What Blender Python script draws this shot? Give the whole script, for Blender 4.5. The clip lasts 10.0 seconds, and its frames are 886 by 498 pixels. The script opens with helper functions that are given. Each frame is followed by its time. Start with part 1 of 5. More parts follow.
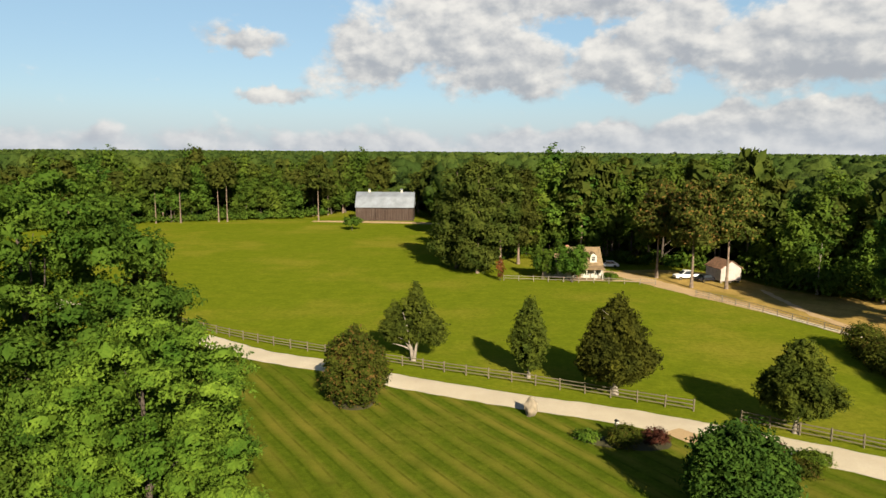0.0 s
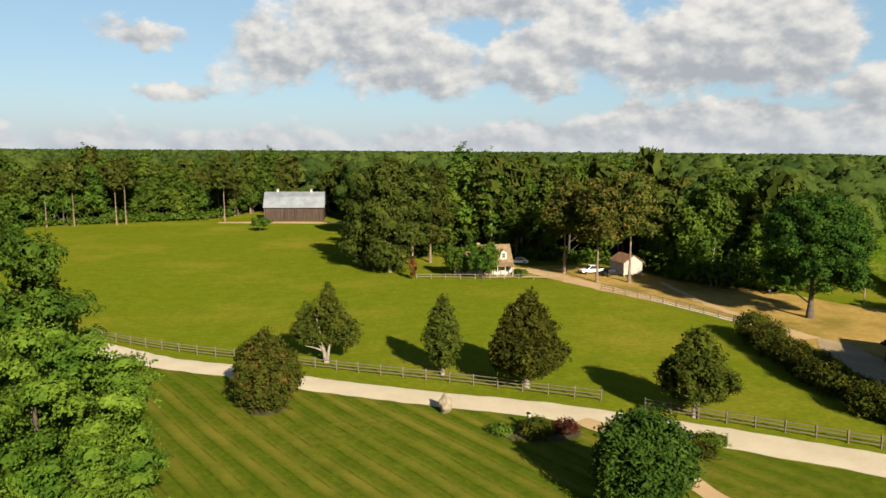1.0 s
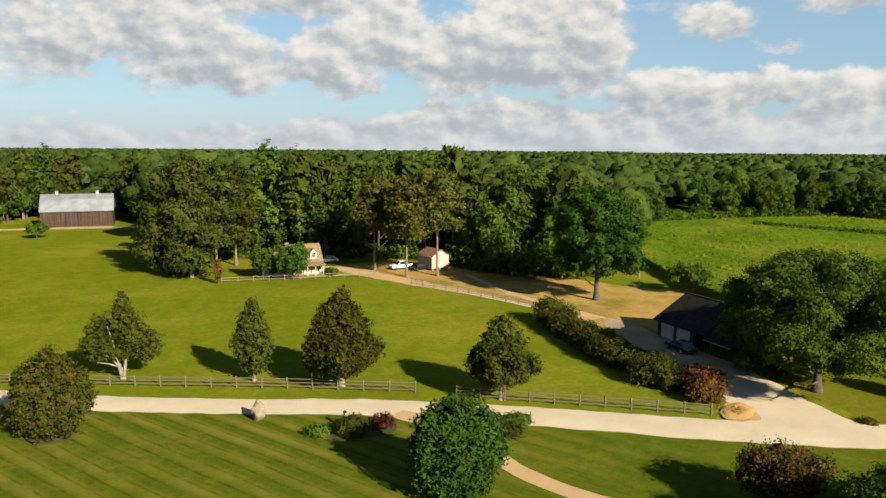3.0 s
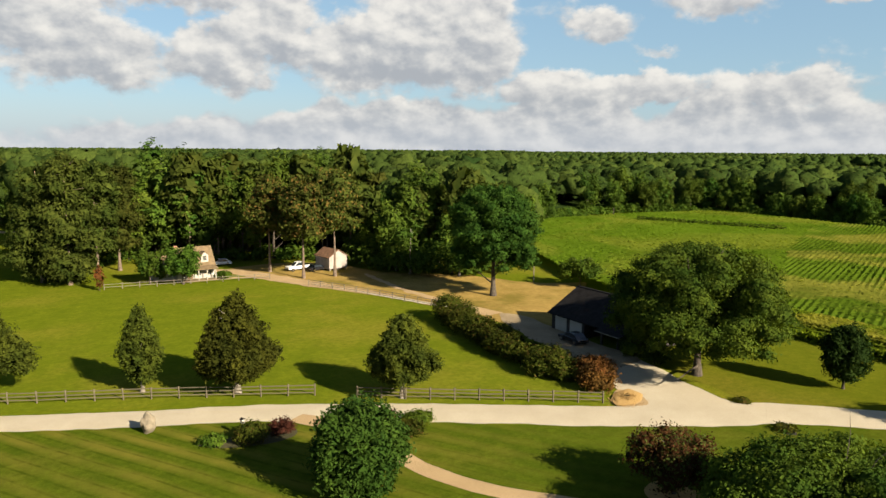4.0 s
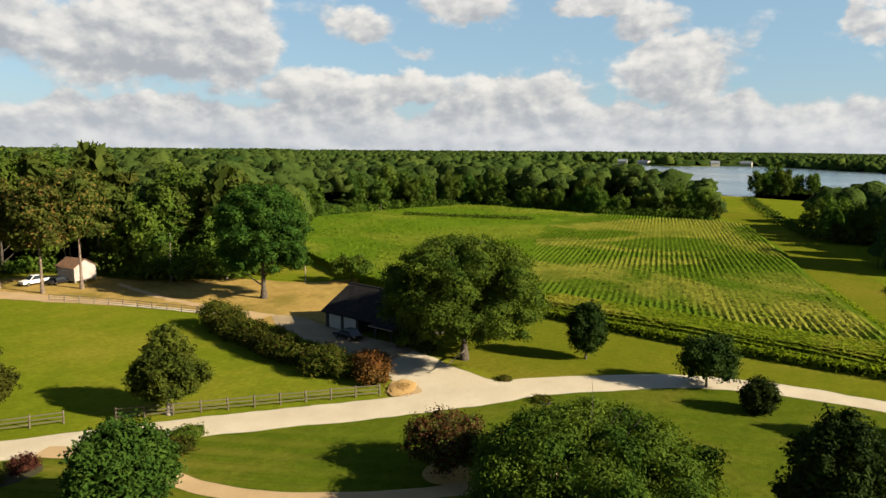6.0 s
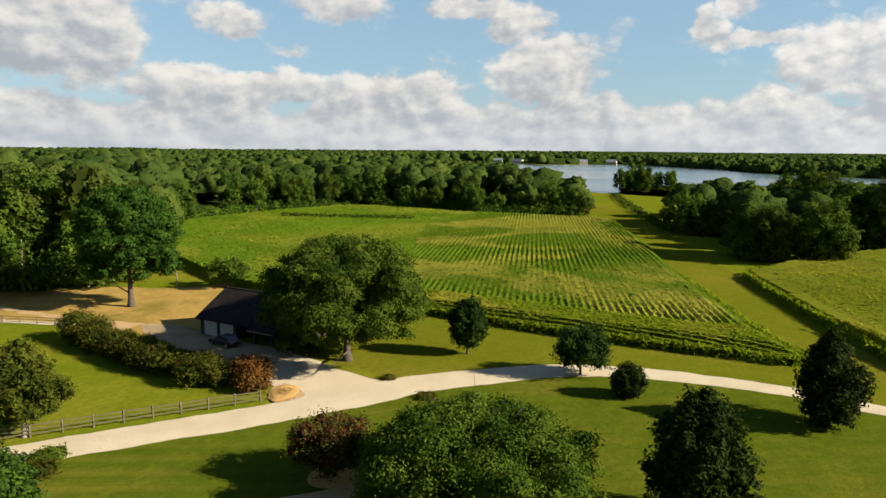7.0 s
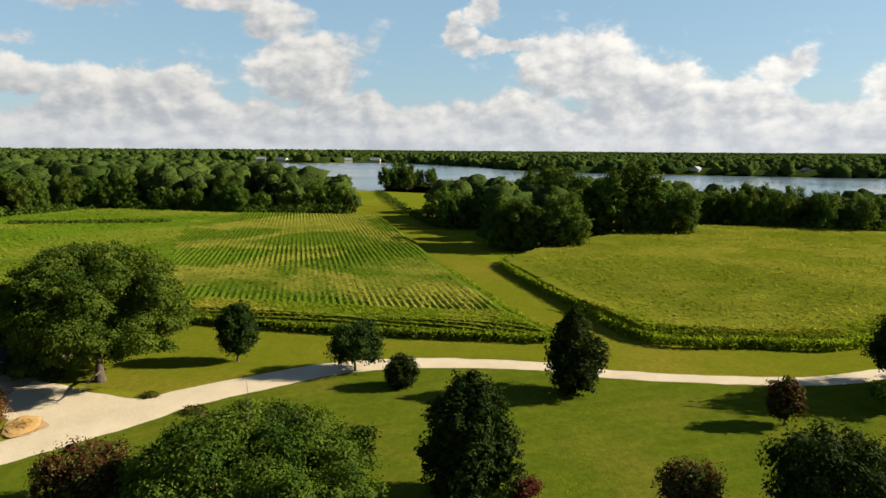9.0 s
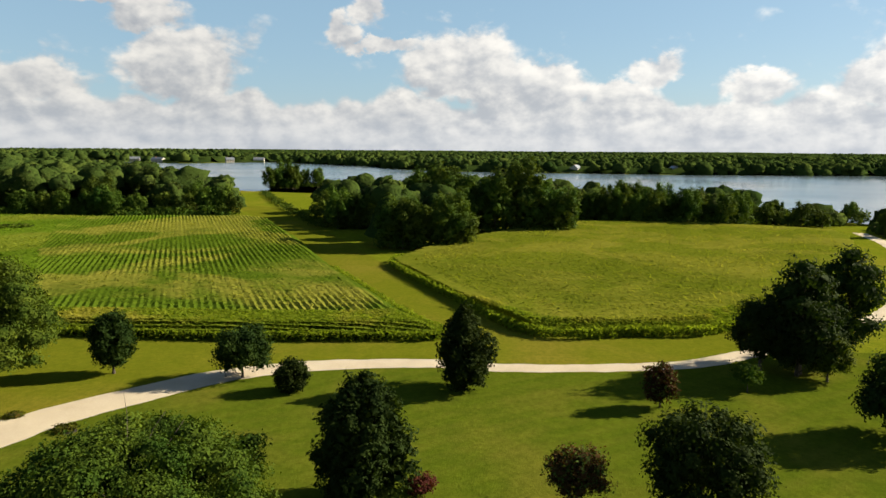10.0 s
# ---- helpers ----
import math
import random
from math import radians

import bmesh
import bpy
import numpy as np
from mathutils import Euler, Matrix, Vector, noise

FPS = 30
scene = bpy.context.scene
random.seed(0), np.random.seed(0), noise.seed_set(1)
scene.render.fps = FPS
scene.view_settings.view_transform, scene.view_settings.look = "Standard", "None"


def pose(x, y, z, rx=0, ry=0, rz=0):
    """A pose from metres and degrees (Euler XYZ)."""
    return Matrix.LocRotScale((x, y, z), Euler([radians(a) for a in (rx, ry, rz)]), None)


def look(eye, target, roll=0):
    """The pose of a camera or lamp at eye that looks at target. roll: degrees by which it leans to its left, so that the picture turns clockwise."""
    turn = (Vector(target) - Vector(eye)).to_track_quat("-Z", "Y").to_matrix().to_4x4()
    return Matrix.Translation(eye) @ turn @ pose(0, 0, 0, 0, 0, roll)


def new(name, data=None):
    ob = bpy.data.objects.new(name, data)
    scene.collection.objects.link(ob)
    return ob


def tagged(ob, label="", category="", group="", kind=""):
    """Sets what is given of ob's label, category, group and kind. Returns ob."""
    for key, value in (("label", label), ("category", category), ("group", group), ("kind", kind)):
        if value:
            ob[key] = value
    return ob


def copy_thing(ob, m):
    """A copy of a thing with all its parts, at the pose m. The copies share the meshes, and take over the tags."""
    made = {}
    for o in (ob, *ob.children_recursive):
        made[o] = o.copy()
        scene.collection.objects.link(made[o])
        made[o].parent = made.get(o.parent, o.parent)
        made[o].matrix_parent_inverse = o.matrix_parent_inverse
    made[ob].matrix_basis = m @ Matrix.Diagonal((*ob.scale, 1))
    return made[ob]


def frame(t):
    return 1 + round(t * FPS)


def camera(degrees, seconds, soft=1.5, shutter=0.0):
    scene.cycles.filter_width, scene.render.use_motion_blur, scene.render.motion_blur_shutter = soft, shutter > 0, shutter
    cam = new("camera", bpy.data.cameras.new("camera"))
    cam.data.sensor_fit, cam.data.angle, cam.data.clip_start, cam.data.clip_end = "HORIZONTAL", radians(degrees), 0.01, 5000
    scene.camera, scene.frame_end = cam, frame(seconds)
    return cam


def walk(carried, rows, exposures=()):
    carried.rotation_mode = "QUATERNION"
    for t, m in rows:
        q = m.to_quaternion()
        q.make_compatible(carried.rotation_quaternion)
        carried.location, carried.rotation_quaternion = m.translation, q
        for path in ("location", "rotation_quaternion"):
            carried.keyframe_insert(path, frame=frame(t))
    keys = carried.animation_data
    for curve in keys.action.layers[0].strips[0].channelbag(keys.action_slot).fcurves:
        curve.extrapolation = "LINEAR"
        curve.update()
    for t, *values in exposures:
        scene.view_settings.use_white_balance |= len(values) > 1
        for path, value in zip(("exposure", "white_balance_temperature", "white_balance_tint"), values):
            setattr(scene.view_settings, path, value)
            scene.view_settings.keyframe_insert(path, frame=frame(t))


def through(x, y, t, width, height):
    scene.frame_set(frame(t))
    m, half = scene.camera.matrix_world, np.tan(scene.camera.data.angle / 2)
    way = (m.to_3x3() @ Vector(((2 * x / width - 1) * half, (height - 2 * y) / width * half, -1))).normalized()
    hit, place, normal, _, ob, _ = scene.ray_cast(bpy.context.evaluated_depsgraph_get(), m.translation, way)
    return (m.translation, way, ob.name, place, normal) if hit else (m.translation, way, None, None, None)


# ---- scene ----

# ---------------------------------------------------------------- camera
EYE = 26.0
YAWS = [(0.0, 0.0), (0.5, 3.37), (1.0, 7.29), (1.5, 11.02), (2.0, 14.77), (2.5, 18.74), (4.0, 31.41), (4.5, 35.60),
        (5.0, 40.80), (5.5, 45.48), (7.0, 60.16), (7.5, 64.78), (8.0, 69.40), (8.5, 74.01), (9.0, 79.15), (9.5, 83.70), (10.0, 88.32)]
cam = camera(64.88, 10.0)


def gaze(yaw, pitch, lean):
    a, p = radians(yaw), radians(pitch)
    eye = Vector((0, 0, EYE))
    return look(eye, eye + 100 * Vector((math.sin(a) * math.cos(p), math.cos(a) * math.cos(p), math.sin(p))), lean)


walk(cam, [(t, gaze(a, -8.03 - 0.17 * min(1.0, t / 5.0), 0.38)) for t, a in YAWS])

# ---------------------------------------------------------------- light
SUN_AZ, SUN_EL = 163.0, 27.0
EXPOSURE = 1.70
scene.view_settings.exposure = EXPOSURE
sun = new("sun", bpy.data.lights.new("sun", "SUN"))
sun.data.energy, sun.data.angle, sun.data.color = 5.0, radians(0.6), (1.0, 0.87, 0.66)
_s = Vector((math.sin(radians(SUN_AZ)) * math.cos(radians(SUN_EL)), math.cos(radians(SUN_AZ)) * math.cos(radians(SUN_EL)), math.sin(radians(SUN_EL))))
sun.matrix_world = look(_s * 300, (0, 0, 0))


class Nodes:
    """A small helper that strings shader nodes together."""

    def __init__(self, tree):
        self.tree = tree
        tree.nodes.clear()

    def add(self, kind, inputs=None, **props):
        n = self.tree.nodes.new(kind)
        for k, v in props.items():
            setattr(n, k, v)
        for k, v in (inputs or {}).items():
            if isinstance(v, bpy.types.NodeSocket):
                self.tree.links.new(v, n.inputs[k])
            else:
                n.inputs[k].default_value = v
        return n

    def math(self, op, a, b=0.0, clamp=False):
        return self.add("ShaderNodeMath", {0: a, 1: b}, operation=op, use_clamp=clamp).outputs[0]

    def mix(self, fac, a, b, blend="MIX"):
        n = self.add("ShaderNodeMix", {0: fac, 6: a, 7: b}, data_type="RGBA", blend_type=blend)
        return n.outputs[2]

    def noise(self, vec, scale, detail=4.0, rough=0.55, distortion=0.0):
        return self.add("ShaderNodeTexNoise", {"Vector": vec, "Scale": scale, "Detail": detail, "Roughness": rough, "Distortion": distortion}).outputs["Fac"]

    def ramp(self, fac, lo, hi, a=0.0, b=1.0):
        return self.add("ShaderNodeMapRange", {0: fac, 1: lo, 2: hi, 3: a, 4: b}).outputs[0]

    def smooth(self, fac, lo, hi):
        return self.add("ShaderNodeMapRange", {0: fac, 1: lo, 2: hi, 3: 0.0, 4: 1.0}, interpolation_type="SMOOTHSTEP").outputs[0]


# sky with a field of fair-weather cumulus; each row: azimuth, height, half width, half height in degrees, weight
CLOUDS = [
    (-15.5, 8.2, 3.0, 1.1, 0.66), (-14, 4.2, 3.4, 0.8, 0.56), (-6, 7.4, 3.4, 2.6, 0.95), (0.5, 9.5, 5.0, 3.6, 1.0), (5, 6.8, 4.4, 2.6, 1.0), (9, 12, 8, 2.2, 1.0),
    (14, 7.0, 3.6, 2.6, 1.0), (18.5, 9.0, 3.0, 3.2, 0.95), (25, 7.6, 4.4, 3.0, 1.1), (30, 9.4, 5.0, 4.4, 1.25), (34, 6.8, 3.2, 2.2, 1.0),
    (43.5, 9.6, 2.2, 1.5, 0.72), (40, 4.8, 4.0, 1.5, 0.85), (47, 4.6, 4.2, 1.4, 0.85), (57, 4.4, 5.0, 1.5, 0.85), (52, 11.0, 2.8, 1.5, 0.85), (47.5, 7.4, 2.0, 0.7, 0.5),
    (68, 6.0, 3.4, 2.8, 1.1), (66, 9.6, 2.2, 1.4, 0.95), (62.0, 10.9, 2.8, 0.7, 0.85), (82.4, 11.4, 1.0, 1.7, 0.9), (80.4, 9.2, 0.9, 1.3, 0.85), (83.6, 8.0, 3.4, 0.6, 0.85),
    (89.5, 6.3, 4.2, 2.4, 1.15), (94.5, 4.8, 4.2, 2.2, 1.05), (105, 5.9, 1.8, 1.2, 0.85), (102, 4.0, 2.6, 1.2, 0.9), (112.5, 4.6, 2.2, 1.5, 0.9), (120, 4.6, 3.0, 1.6, 0.9), (112, 12.2, 6, 0.9, 0.5),
    (133, 7, 9, 4, 1.0), (152, 6, 10, 3, 0.9), (180, 5, 12, 3, 0.9), (215, 8, 12, 4, 0.9), (250, 5, 12, 3, 0.9), (288, 7, 12, 4, 0.9),
]
world = bpy.data.worlds.new("world")
scene.world = world
world.use_nodes = True
wn = Nodes(world.node_tree)
SKY_STRENGTH = 0.034
direction = wn.add("ShaderNodeTexCoord").outputs["Generated"]
sep = wn.add("ShaderNodeSeparateXYZ", {0: direction}).outputs
azim = wn.math("DEGREES", wn.math("ARCTAN2", sep[0], sep[1]))
azim = wn.math("ADD", azim, wn.math("MULTIPLY", wn.math("LESS_THAN", azim, -60.0), 360.0))
elev = wn.math("DEGREES", wn.math("ARCSINE", sep[2]))
flat = wn.add("ShaderNodeCombineXYZ", {0: azim, 1: wn.math("MULTIPLY", elev, 1.45), 2: 0.0}).outputs[0]
sunward = wn.add("ShaderNodeVectorMath", {0: flat, 1: (0.55, 0.85, 0.0)}, operation="ADD").outputs[0]


def billows(vec):
    """Heaped cauliflower relief: rounded cells within cells over a broken noise."""
    cells = wn.add("ShaderNodeTexVoronoi", {"Vector": vec, "Scale": 0.30, "Detail": 3.0, "Roughness": 0.5, "Lacunarity": 2.3, "Smoothness": 0.9}, feature="SMOOTH_F1", normalize=True).outputs["Distance"]
    wisps = wn.noise(vec, 0.24, 6.0, 0.52, 0.15)
    return wn.math("ADD", wn.math("MULTIPLY", wn.math("SUBTRACT", 0.42, cells), 1.05), wn.math("SUBTRACT", wisps, 0.5))


relief, relief2 = billows(flat), billows(sunward)
n2 = wn.noise(flat, 0.55, 5.0, 0.6)
wob = wn.math("SUBTRACT", wn.noise(flat, 0.22, 4.0, 0.6), 0.5)
azw = wn.math("ADD", azim, wn.math("MULTIPLY", wob, 5.0))
elw = wn.math("ADD", elev, wn.math("MULTIPLY", wn.math("SUBTRACT", n2, 0.5), 2.4))
# the long low bank of cloud above the horizon
along = wn.add("ShaderNodeCombineXYZ", {0: azim, 1: 0.0, 2: 7.0}).outputs[0]
crest = wn.math("ADD", 0.6, wn.math("MULTIPLY", wn.noise(along, 0.16, 3.0, 0.6), wn.math("ADD", 2.6, wn.math("MULTIPLY", wn.smooth(azim, 0.0, 34.0), 4.6))))
bank = wn.math("MULTIPLY", wn.smooth(wn.math("SUBTRACT", crest, elev), -0.9, 1.5), 0.72)
body_sum = wn.math("MULTIPLY", bank, wn.math("ADD", 0.55, wn.math("MULTIPLY", wn.smooth(azim, -6.0, 14.0), 0.45)))
low_sum = wn.math("MULTIPLY", body_sum, 0.0)
for ca, ce, rw, rh, wt in CLOUDS:
    dx = wn.math("DIVIDE", wn.math("SUBTRACT", azw, float(ca)), float(rw) * 1.15)
    dy = wn.math("DIVIDE", wn.math("SUBTRACT", elw, float(ce)), float(rh))
    dist = wn.math("ADD", wn.math("MULTIPLY", dx, dx), wn.math("MULTIPLY", dy, dy))
    g = wn.math("MULTIPLY", wn.math("EXPONENT", wn.math("MULTIPLY", dist, -1.0)), float(wt))
    body_sum = wn.math("MAXIMUM", body_sum, g)
    low_sum = wn.math("ADD", low_sum, wn.math("MULTIPLY", g, dy))
thick = wn.math("ADD", wn.math("SUBTRACT", body_sum, 0.13), wn.math("MULTIPLY", relief, 1.0))
cover = wn.smooth(thick, 0.20, 0.52)
lit = wn.math("MULTIPLY", wn.math("SUBTRACT", relief, relief2), 2.3)
lit = wn.math("ADD", lit, wn.math("MULTIPLY", low_sum, 0.42))
lit = wn.math("ADD", lit, wn.math("MULTIPLY", wn.math("SUBTRACT", 0.5, n2), 0.9))
deep = wn.math("MULTIPLY", wn.smooth(thick, 0.6, 1.2), 0.14)
grey = wn.smooth(wn.math("SUBTRACT", deep, lit), -0.66, 0.70)
sky = wn.add("ShaderNodeTexSky", sky_type="NISHITA", sun_disc=False, sun_elevation=radians(SUN_EL), sun_rotation=radians(SUN_AZ), air_density=1.0, dust_density=0.6, ozone_density=1.6)
skyc = wn.mix(1.0, sky.outputs[0], (SKY_STRENGTH, SKY_STRENGTH, SKY_STRENGTH * 1.05, 1), "MULTIPLY")
cloudc = wn.mix(grey, (0.285, 0.272, 0.250, 1), (0.132, 0.137, 0.146, 1))
fore = wn.math("ADD", 1.0, wn.math("MULTIPLY", wn.smooth(azim, 62.0, 125.0), 0.32))
cloudc = wn.mix(1.0, cloudc, wn.add("ShaderNodeCombineXYZ", {0: fore, 1: fore, 2: fore}).outputs[0], "MULTIPLY")
veil = wn.math("ADD", 0.06, wn.math("MULTIPLY", wn.smooth(wn.math("MULTIPLY", elev, -1.0), -38.0, -10.0), 0.46))
skyc = wn.mix(veil, skyc, (0.118, 0.190, 0.238, 1))
haze = wn.smooth(wn.math("MULTIPLY", elev, -1.0), -4.5, 0.2)
seen = wn.mix(wn.math("MULTIPLY", cover, 0.93), skyc, cloudc)
seen = wn.mix(wn.math("MULTIPLY", haze, 0.50), seen, (0.165, 0.182, 0.205, 1))
back = wn.add("ShaderNodeBackground", {0: seen, 1: 1.0})
wn.add("ShaderNodeOutputWorld", {0: back.outputs[0]})


# ---------------------------------------------------------------- materials
def material(name):
    m = bpy.data.materials.new(name)
    m.use_nodes = True
    n = Nodes(m.node_tree)
    return m, n


def finish(n, colour, rough=0.8, bump=None, bump_depth=0.02, metallic=0.0, spec=0.3, extra=None):
    ins = {"Base Color": colour, "Roughness": rough, "Metallic": metallic, "Specular IOR Level": spec}
    if bump is not None:
        ins["Normal"] = n.add("ShaderNodeBump", {"Height": bump, "Strength": 1.0, "Distance": bump_depth}).outputs[0]
    ins.update(extra or {})
    b = n.add("ShaderNodeBsdfPrincipled", ins)
    n.add("ShaderNodeOutputMaterial", {0: b.outputs[0]})


def where(n):
    return n.add("ShaderNodeNewGeometry").outputs["Position"]


def plain(name, colour, rough=0.7, vary=0.12, scale=3.0, bump=0.01, metallic=0.0, spec=0.3, fine=30.0):
    """A painted or weathered surface with stains at two scales."""
    m, n = material(name)
    p = n.add("ShaderNodeTexCoord").outputs["Object"]
    a = n.noise(p, scale, 5.0)
    b = n.noise(p, fine, 3.0)
    dark = tuple(c * (1 - 2.2 * vary) for c in colour) + (1,)
    light = tuple(min(1, c * (1 + vary)) for c in colour) + (1,)
    c = n.mix(n.ramp(a, 0.3, 0.7), dark, light)
    c = n.mix(n.math("MULTIPLY", n.ramp(b, 0.35, 0.7), vary), c, dark)
    rand = n.add("ShaderNodeObjectInfo").outputs["Random"]
    c = n.mix(n.math("MULTIPLY", rand, vary), c, dark)
    finish(n, c, rough, b, bump, metallic, spec)
    return m


def leaf_material(name, dark, light, tip=None, tip_share=0.12, scale=0.35, through=0.26, spread=0.18):
    m, n = material(name)
    p = where(n)
    isl = n.add("ShaderNodeNewGeometry").outputs["Random Per Island"]
    clump = n.noise(p, scale, 3.0)
    c = n.mix(n.ramp(clump, 0.5 - spread, 0.5 + spread), dark + (1,), light + (1,))
    c = n.mix(n.ramp(isl, 0.0, 1.0, 0.0, 0.55), c, dark + (1,))
    if tip:
        c = n.mix(n.math("MULTIPLY", n.math("GREATER_THAN", isl, 1 - tip_share), 0.85), c, tip + (1,))
    rnd = n.add("ShaderNodeObjectInfo").outputs["Random"]
    hsv = n.add("ShaderNodeHueSaturation", {"Color": c, "Hue": n.ramp(rnd, 0, 1, 0.482, 0.515), "Value": n.ramp(rnd, 0, 1, 0.8, 1.2)}).outputs[0]
    b = n.add("ShaderNodeBsdfPrincipled", {"Base Color": hsv, "Roughness": 0.85, "Specular IOR Level": 0.04})
    warm = n.mix(1.0, hsv, (1.2, 1.2, 0.45, 1), "MULTIPLY")
    tr = n.add("ShaderNodeBsdfTranslucent", {0: warm})
    mixed = n.add("ShaderNodeMixShader", {0: through, 1: b.outputs[0], 2: tr.outputs[0]})
    n.add("ShaderNodeOutputMaterial", {0: mixed.outputs[0]})
    return m


MAT = {}
MAT["leaf_bright"] = leaf_material("leaf_bright", (0.028, 0.058, 0.006), (0.118, 0.166, 0.017))
MAT["leaf_green"] = leaf_material("leaf_green", (0.020, 0.044, 0.005), (0.070, 0.108, 0.012))
MAT["leaf_mid"] = leaf_material("leaf_mid", (0.020, 0.042, 0.005), (0.072, 0.099, 0.010))
MAT["leaf_deep"] = leaf_material("leaf_deep", (0.014, 0.033, 0.005), (0.046, 0.078, 0.010))
MAT["leaf_dark"] = leaf_material("leaf_dark", (0.01, 0.02, 0.004), (0.026, 0.04, 0.006), through=0.22)
MAT["leaf_cedar"] = leaf_material("leaf_cedar", (0.019, 0.027, 0.004), (0.064, 0.071, 0.008), through=0.2)
MAT["leaf_magnolia"] = leaf_material("leaf_magnolia", (0.020, 0.031, 0.004), (0.053, 0.057, 0.007), (0.078, 0.048, 0.012), 0.16, through=0.2)
MAT["leaf_pine"] = leaf_material("leaf_pine", (0.021, 0.032, 0.005), (0.060, 0.069, 0.011), through=0.25)
MAT["leaf_pine_brown"] = leaf_material("leaf_pine_brown", (0.026, 0.036, 0.006), (0.068, 0.074, 0.013), (0.125, 0.075, 0.02), 0.14, through=0.25)
MAT["leaf_red"] = leaf_material("leaf_red", (0.028, 0.015, 0.006), (0.070, 0.032, 0.011), (0.055, 0.08, 0.015), 0.3, through=0.25)
MAT["leaf_purple"] = leaf_material("leaf_purple", (0.03, 0.012, 0.008), (0.08, 0.024, 0.015), through=0.25)
MAT["leaf_russet"] = leaf_material("leaf_russet", (0.040, 0.024, 0.007), (0.155, 0.062, 0.016), through=0.25)
MAT["leaf_hedge"] = leaf_material("leaf_hedge", (0.022, 0.034, 0.004), (0.066, 0.072, 0.009), (0.085, 0.055, 0.014), 0.07, through=0.25)
MAT["leaf_woods"] = leaf_material("leaf_woods", (0.021, 0.046, 0.006), (0.086, 0.120, 0.014), scale=0.10)
MAT["leaf_far"] = leaf_material("leaf_far", (0.010, 0.022, 0.006), (0.050, 0.069, 0.013), scale=0.055, spread=0.10)
def canopy_material(name):
    """Crowns of a wood from afar: each crown has a green of its own, broken up by leaf clumps with shade painted
    between them.
    """
    m, n = material(name)
    p = where(n)
    isl = n.add("ShaderNodeNewGeometry").outputs["Random Per Island"]
    c = n.mix(n.ramp(isl, 0.0, 0.7), (0.012, 0.025, 0.006, 1), (0.029, 0.047, 0.010, 1))
    c = n.mix(n.smooth(isl, 0.72, 1.0), c, (0.044, 0.062, 0.012, 1))
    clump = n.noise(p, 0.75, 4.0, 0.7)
    # shade in the hollows between clumps, mixed into the green where the relief sinks
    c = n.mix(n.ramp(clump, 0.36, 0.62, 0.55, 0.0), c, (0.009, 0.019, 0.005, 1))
    stand = n.noise(p, 0.012, 3.0)
    c = n.mix(n.ramp(stand, 0.35, 0.65, 0.0, 0.35), c, (0.044, 0.060, 0.011, 1))
    finish(n, c, 0.95, clump, 0.6, spec=0.0)
    return m


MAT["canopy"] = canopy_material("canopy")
MAT["bark"] = plain("bark", (.075, .06, .045), 0.9, 0.3, 2.0, 0.03)
MAT["bark_pale"] = plain("bark_pale", (.22, .19, .155), 0.9, 0.25, 2.0, 0.03)
MAT["bark_pine"] = plain("bark_pine", (.17, .125, .09), 0.9, 0.3, 2.0, 0.03)


def grass_material(name, base, light, dry, dry_amount, stripes=None, patch_scale=0.035):
    m, n = material(name)
    p = where(n)
    big = n.noise(p, patch_scale, 5.0, 0.6)
    mid = n.noise(p, 0.35, 5.0, 0.65)
    fine = n.noise(p, 6.0, 4.0, 0.7)
    c = n.mix(n.ramp(mid, 0.3, 0.72), base + (1,), light + (1,))
    c = n.mix(n.math("MULTIPLY", n.smooth(big, 0.46, 0.70), dry_amount), c, dry + (1,))
    blot = n.noise(p, 1.3, 5.0, 0.75)
    c = n.mix(n.ramp(blot, 0.38, 0.66, 0.0, 0.55), c, tuple(0.62 * b for b in base) + (1,))
    c = n.mix(n.ramp(fine, 0.35, 0.75, 0.0, 0.45), c, tuple(0.55 * b for b in base) + (1,))
    if stripes:
        ang, width, depth = stripes
        xy = n.add("ShaderNodeSeparateXYZ", {0: p}).outputs
        sx = n.math("ADD", n.math("MULTIPLY", xy[0], math.cos(radians(ang))), n.math("MULTIPLY", xy[1], -math.sin(radians(ang))))
        sx = n.math("ADD", sx, n.math("MULTIPLY", n.math("SUBTRACT", n.noise(p, 0.05, 2.0), 0.5), 1.2))
        wave = n.math("SINE", n.math("MULTIPLY", sx, 2 * math.pi / width))
        west = n.math("ADD", 0.15, n.math("MULTIPLY", n.smooth(n.math("MULTIPLY", xy[0], -1.0), -42.0, -18.0), 0.85))
        depth = n.math("MULTIPLY", west, depth)
        amt = n.math("MULTIPLY", n.ramp(wave, -0.6, 0.9), n.math("MULTIPLY", n.ramp(n.noise(p, 0.09, 4.0), 0.3, 0.65), depth))
        c = n.mix(amt, c, dry + (1,))
        track = n.math("SINE", n.math("MULTIPLY", sx, 4 * math.pi / width))
        c = n.mix(n.math("MULTIPLY", n.math("MULTIPLY", n.ramp(track, 0.7, 1.0), n.ramp(n.noise(p, 0.5, 4.0), 0.35, 0.6)), n.math("MULTIPLY", depth, 0.9)), c, tuple(0.5 * b for b in base) + (1,))
    finish(n, c, 0.9, n.math("ADD", fine, n.math("MULTIPLY", mid, 2.0)), 0.05, spec=0.0)
    return m


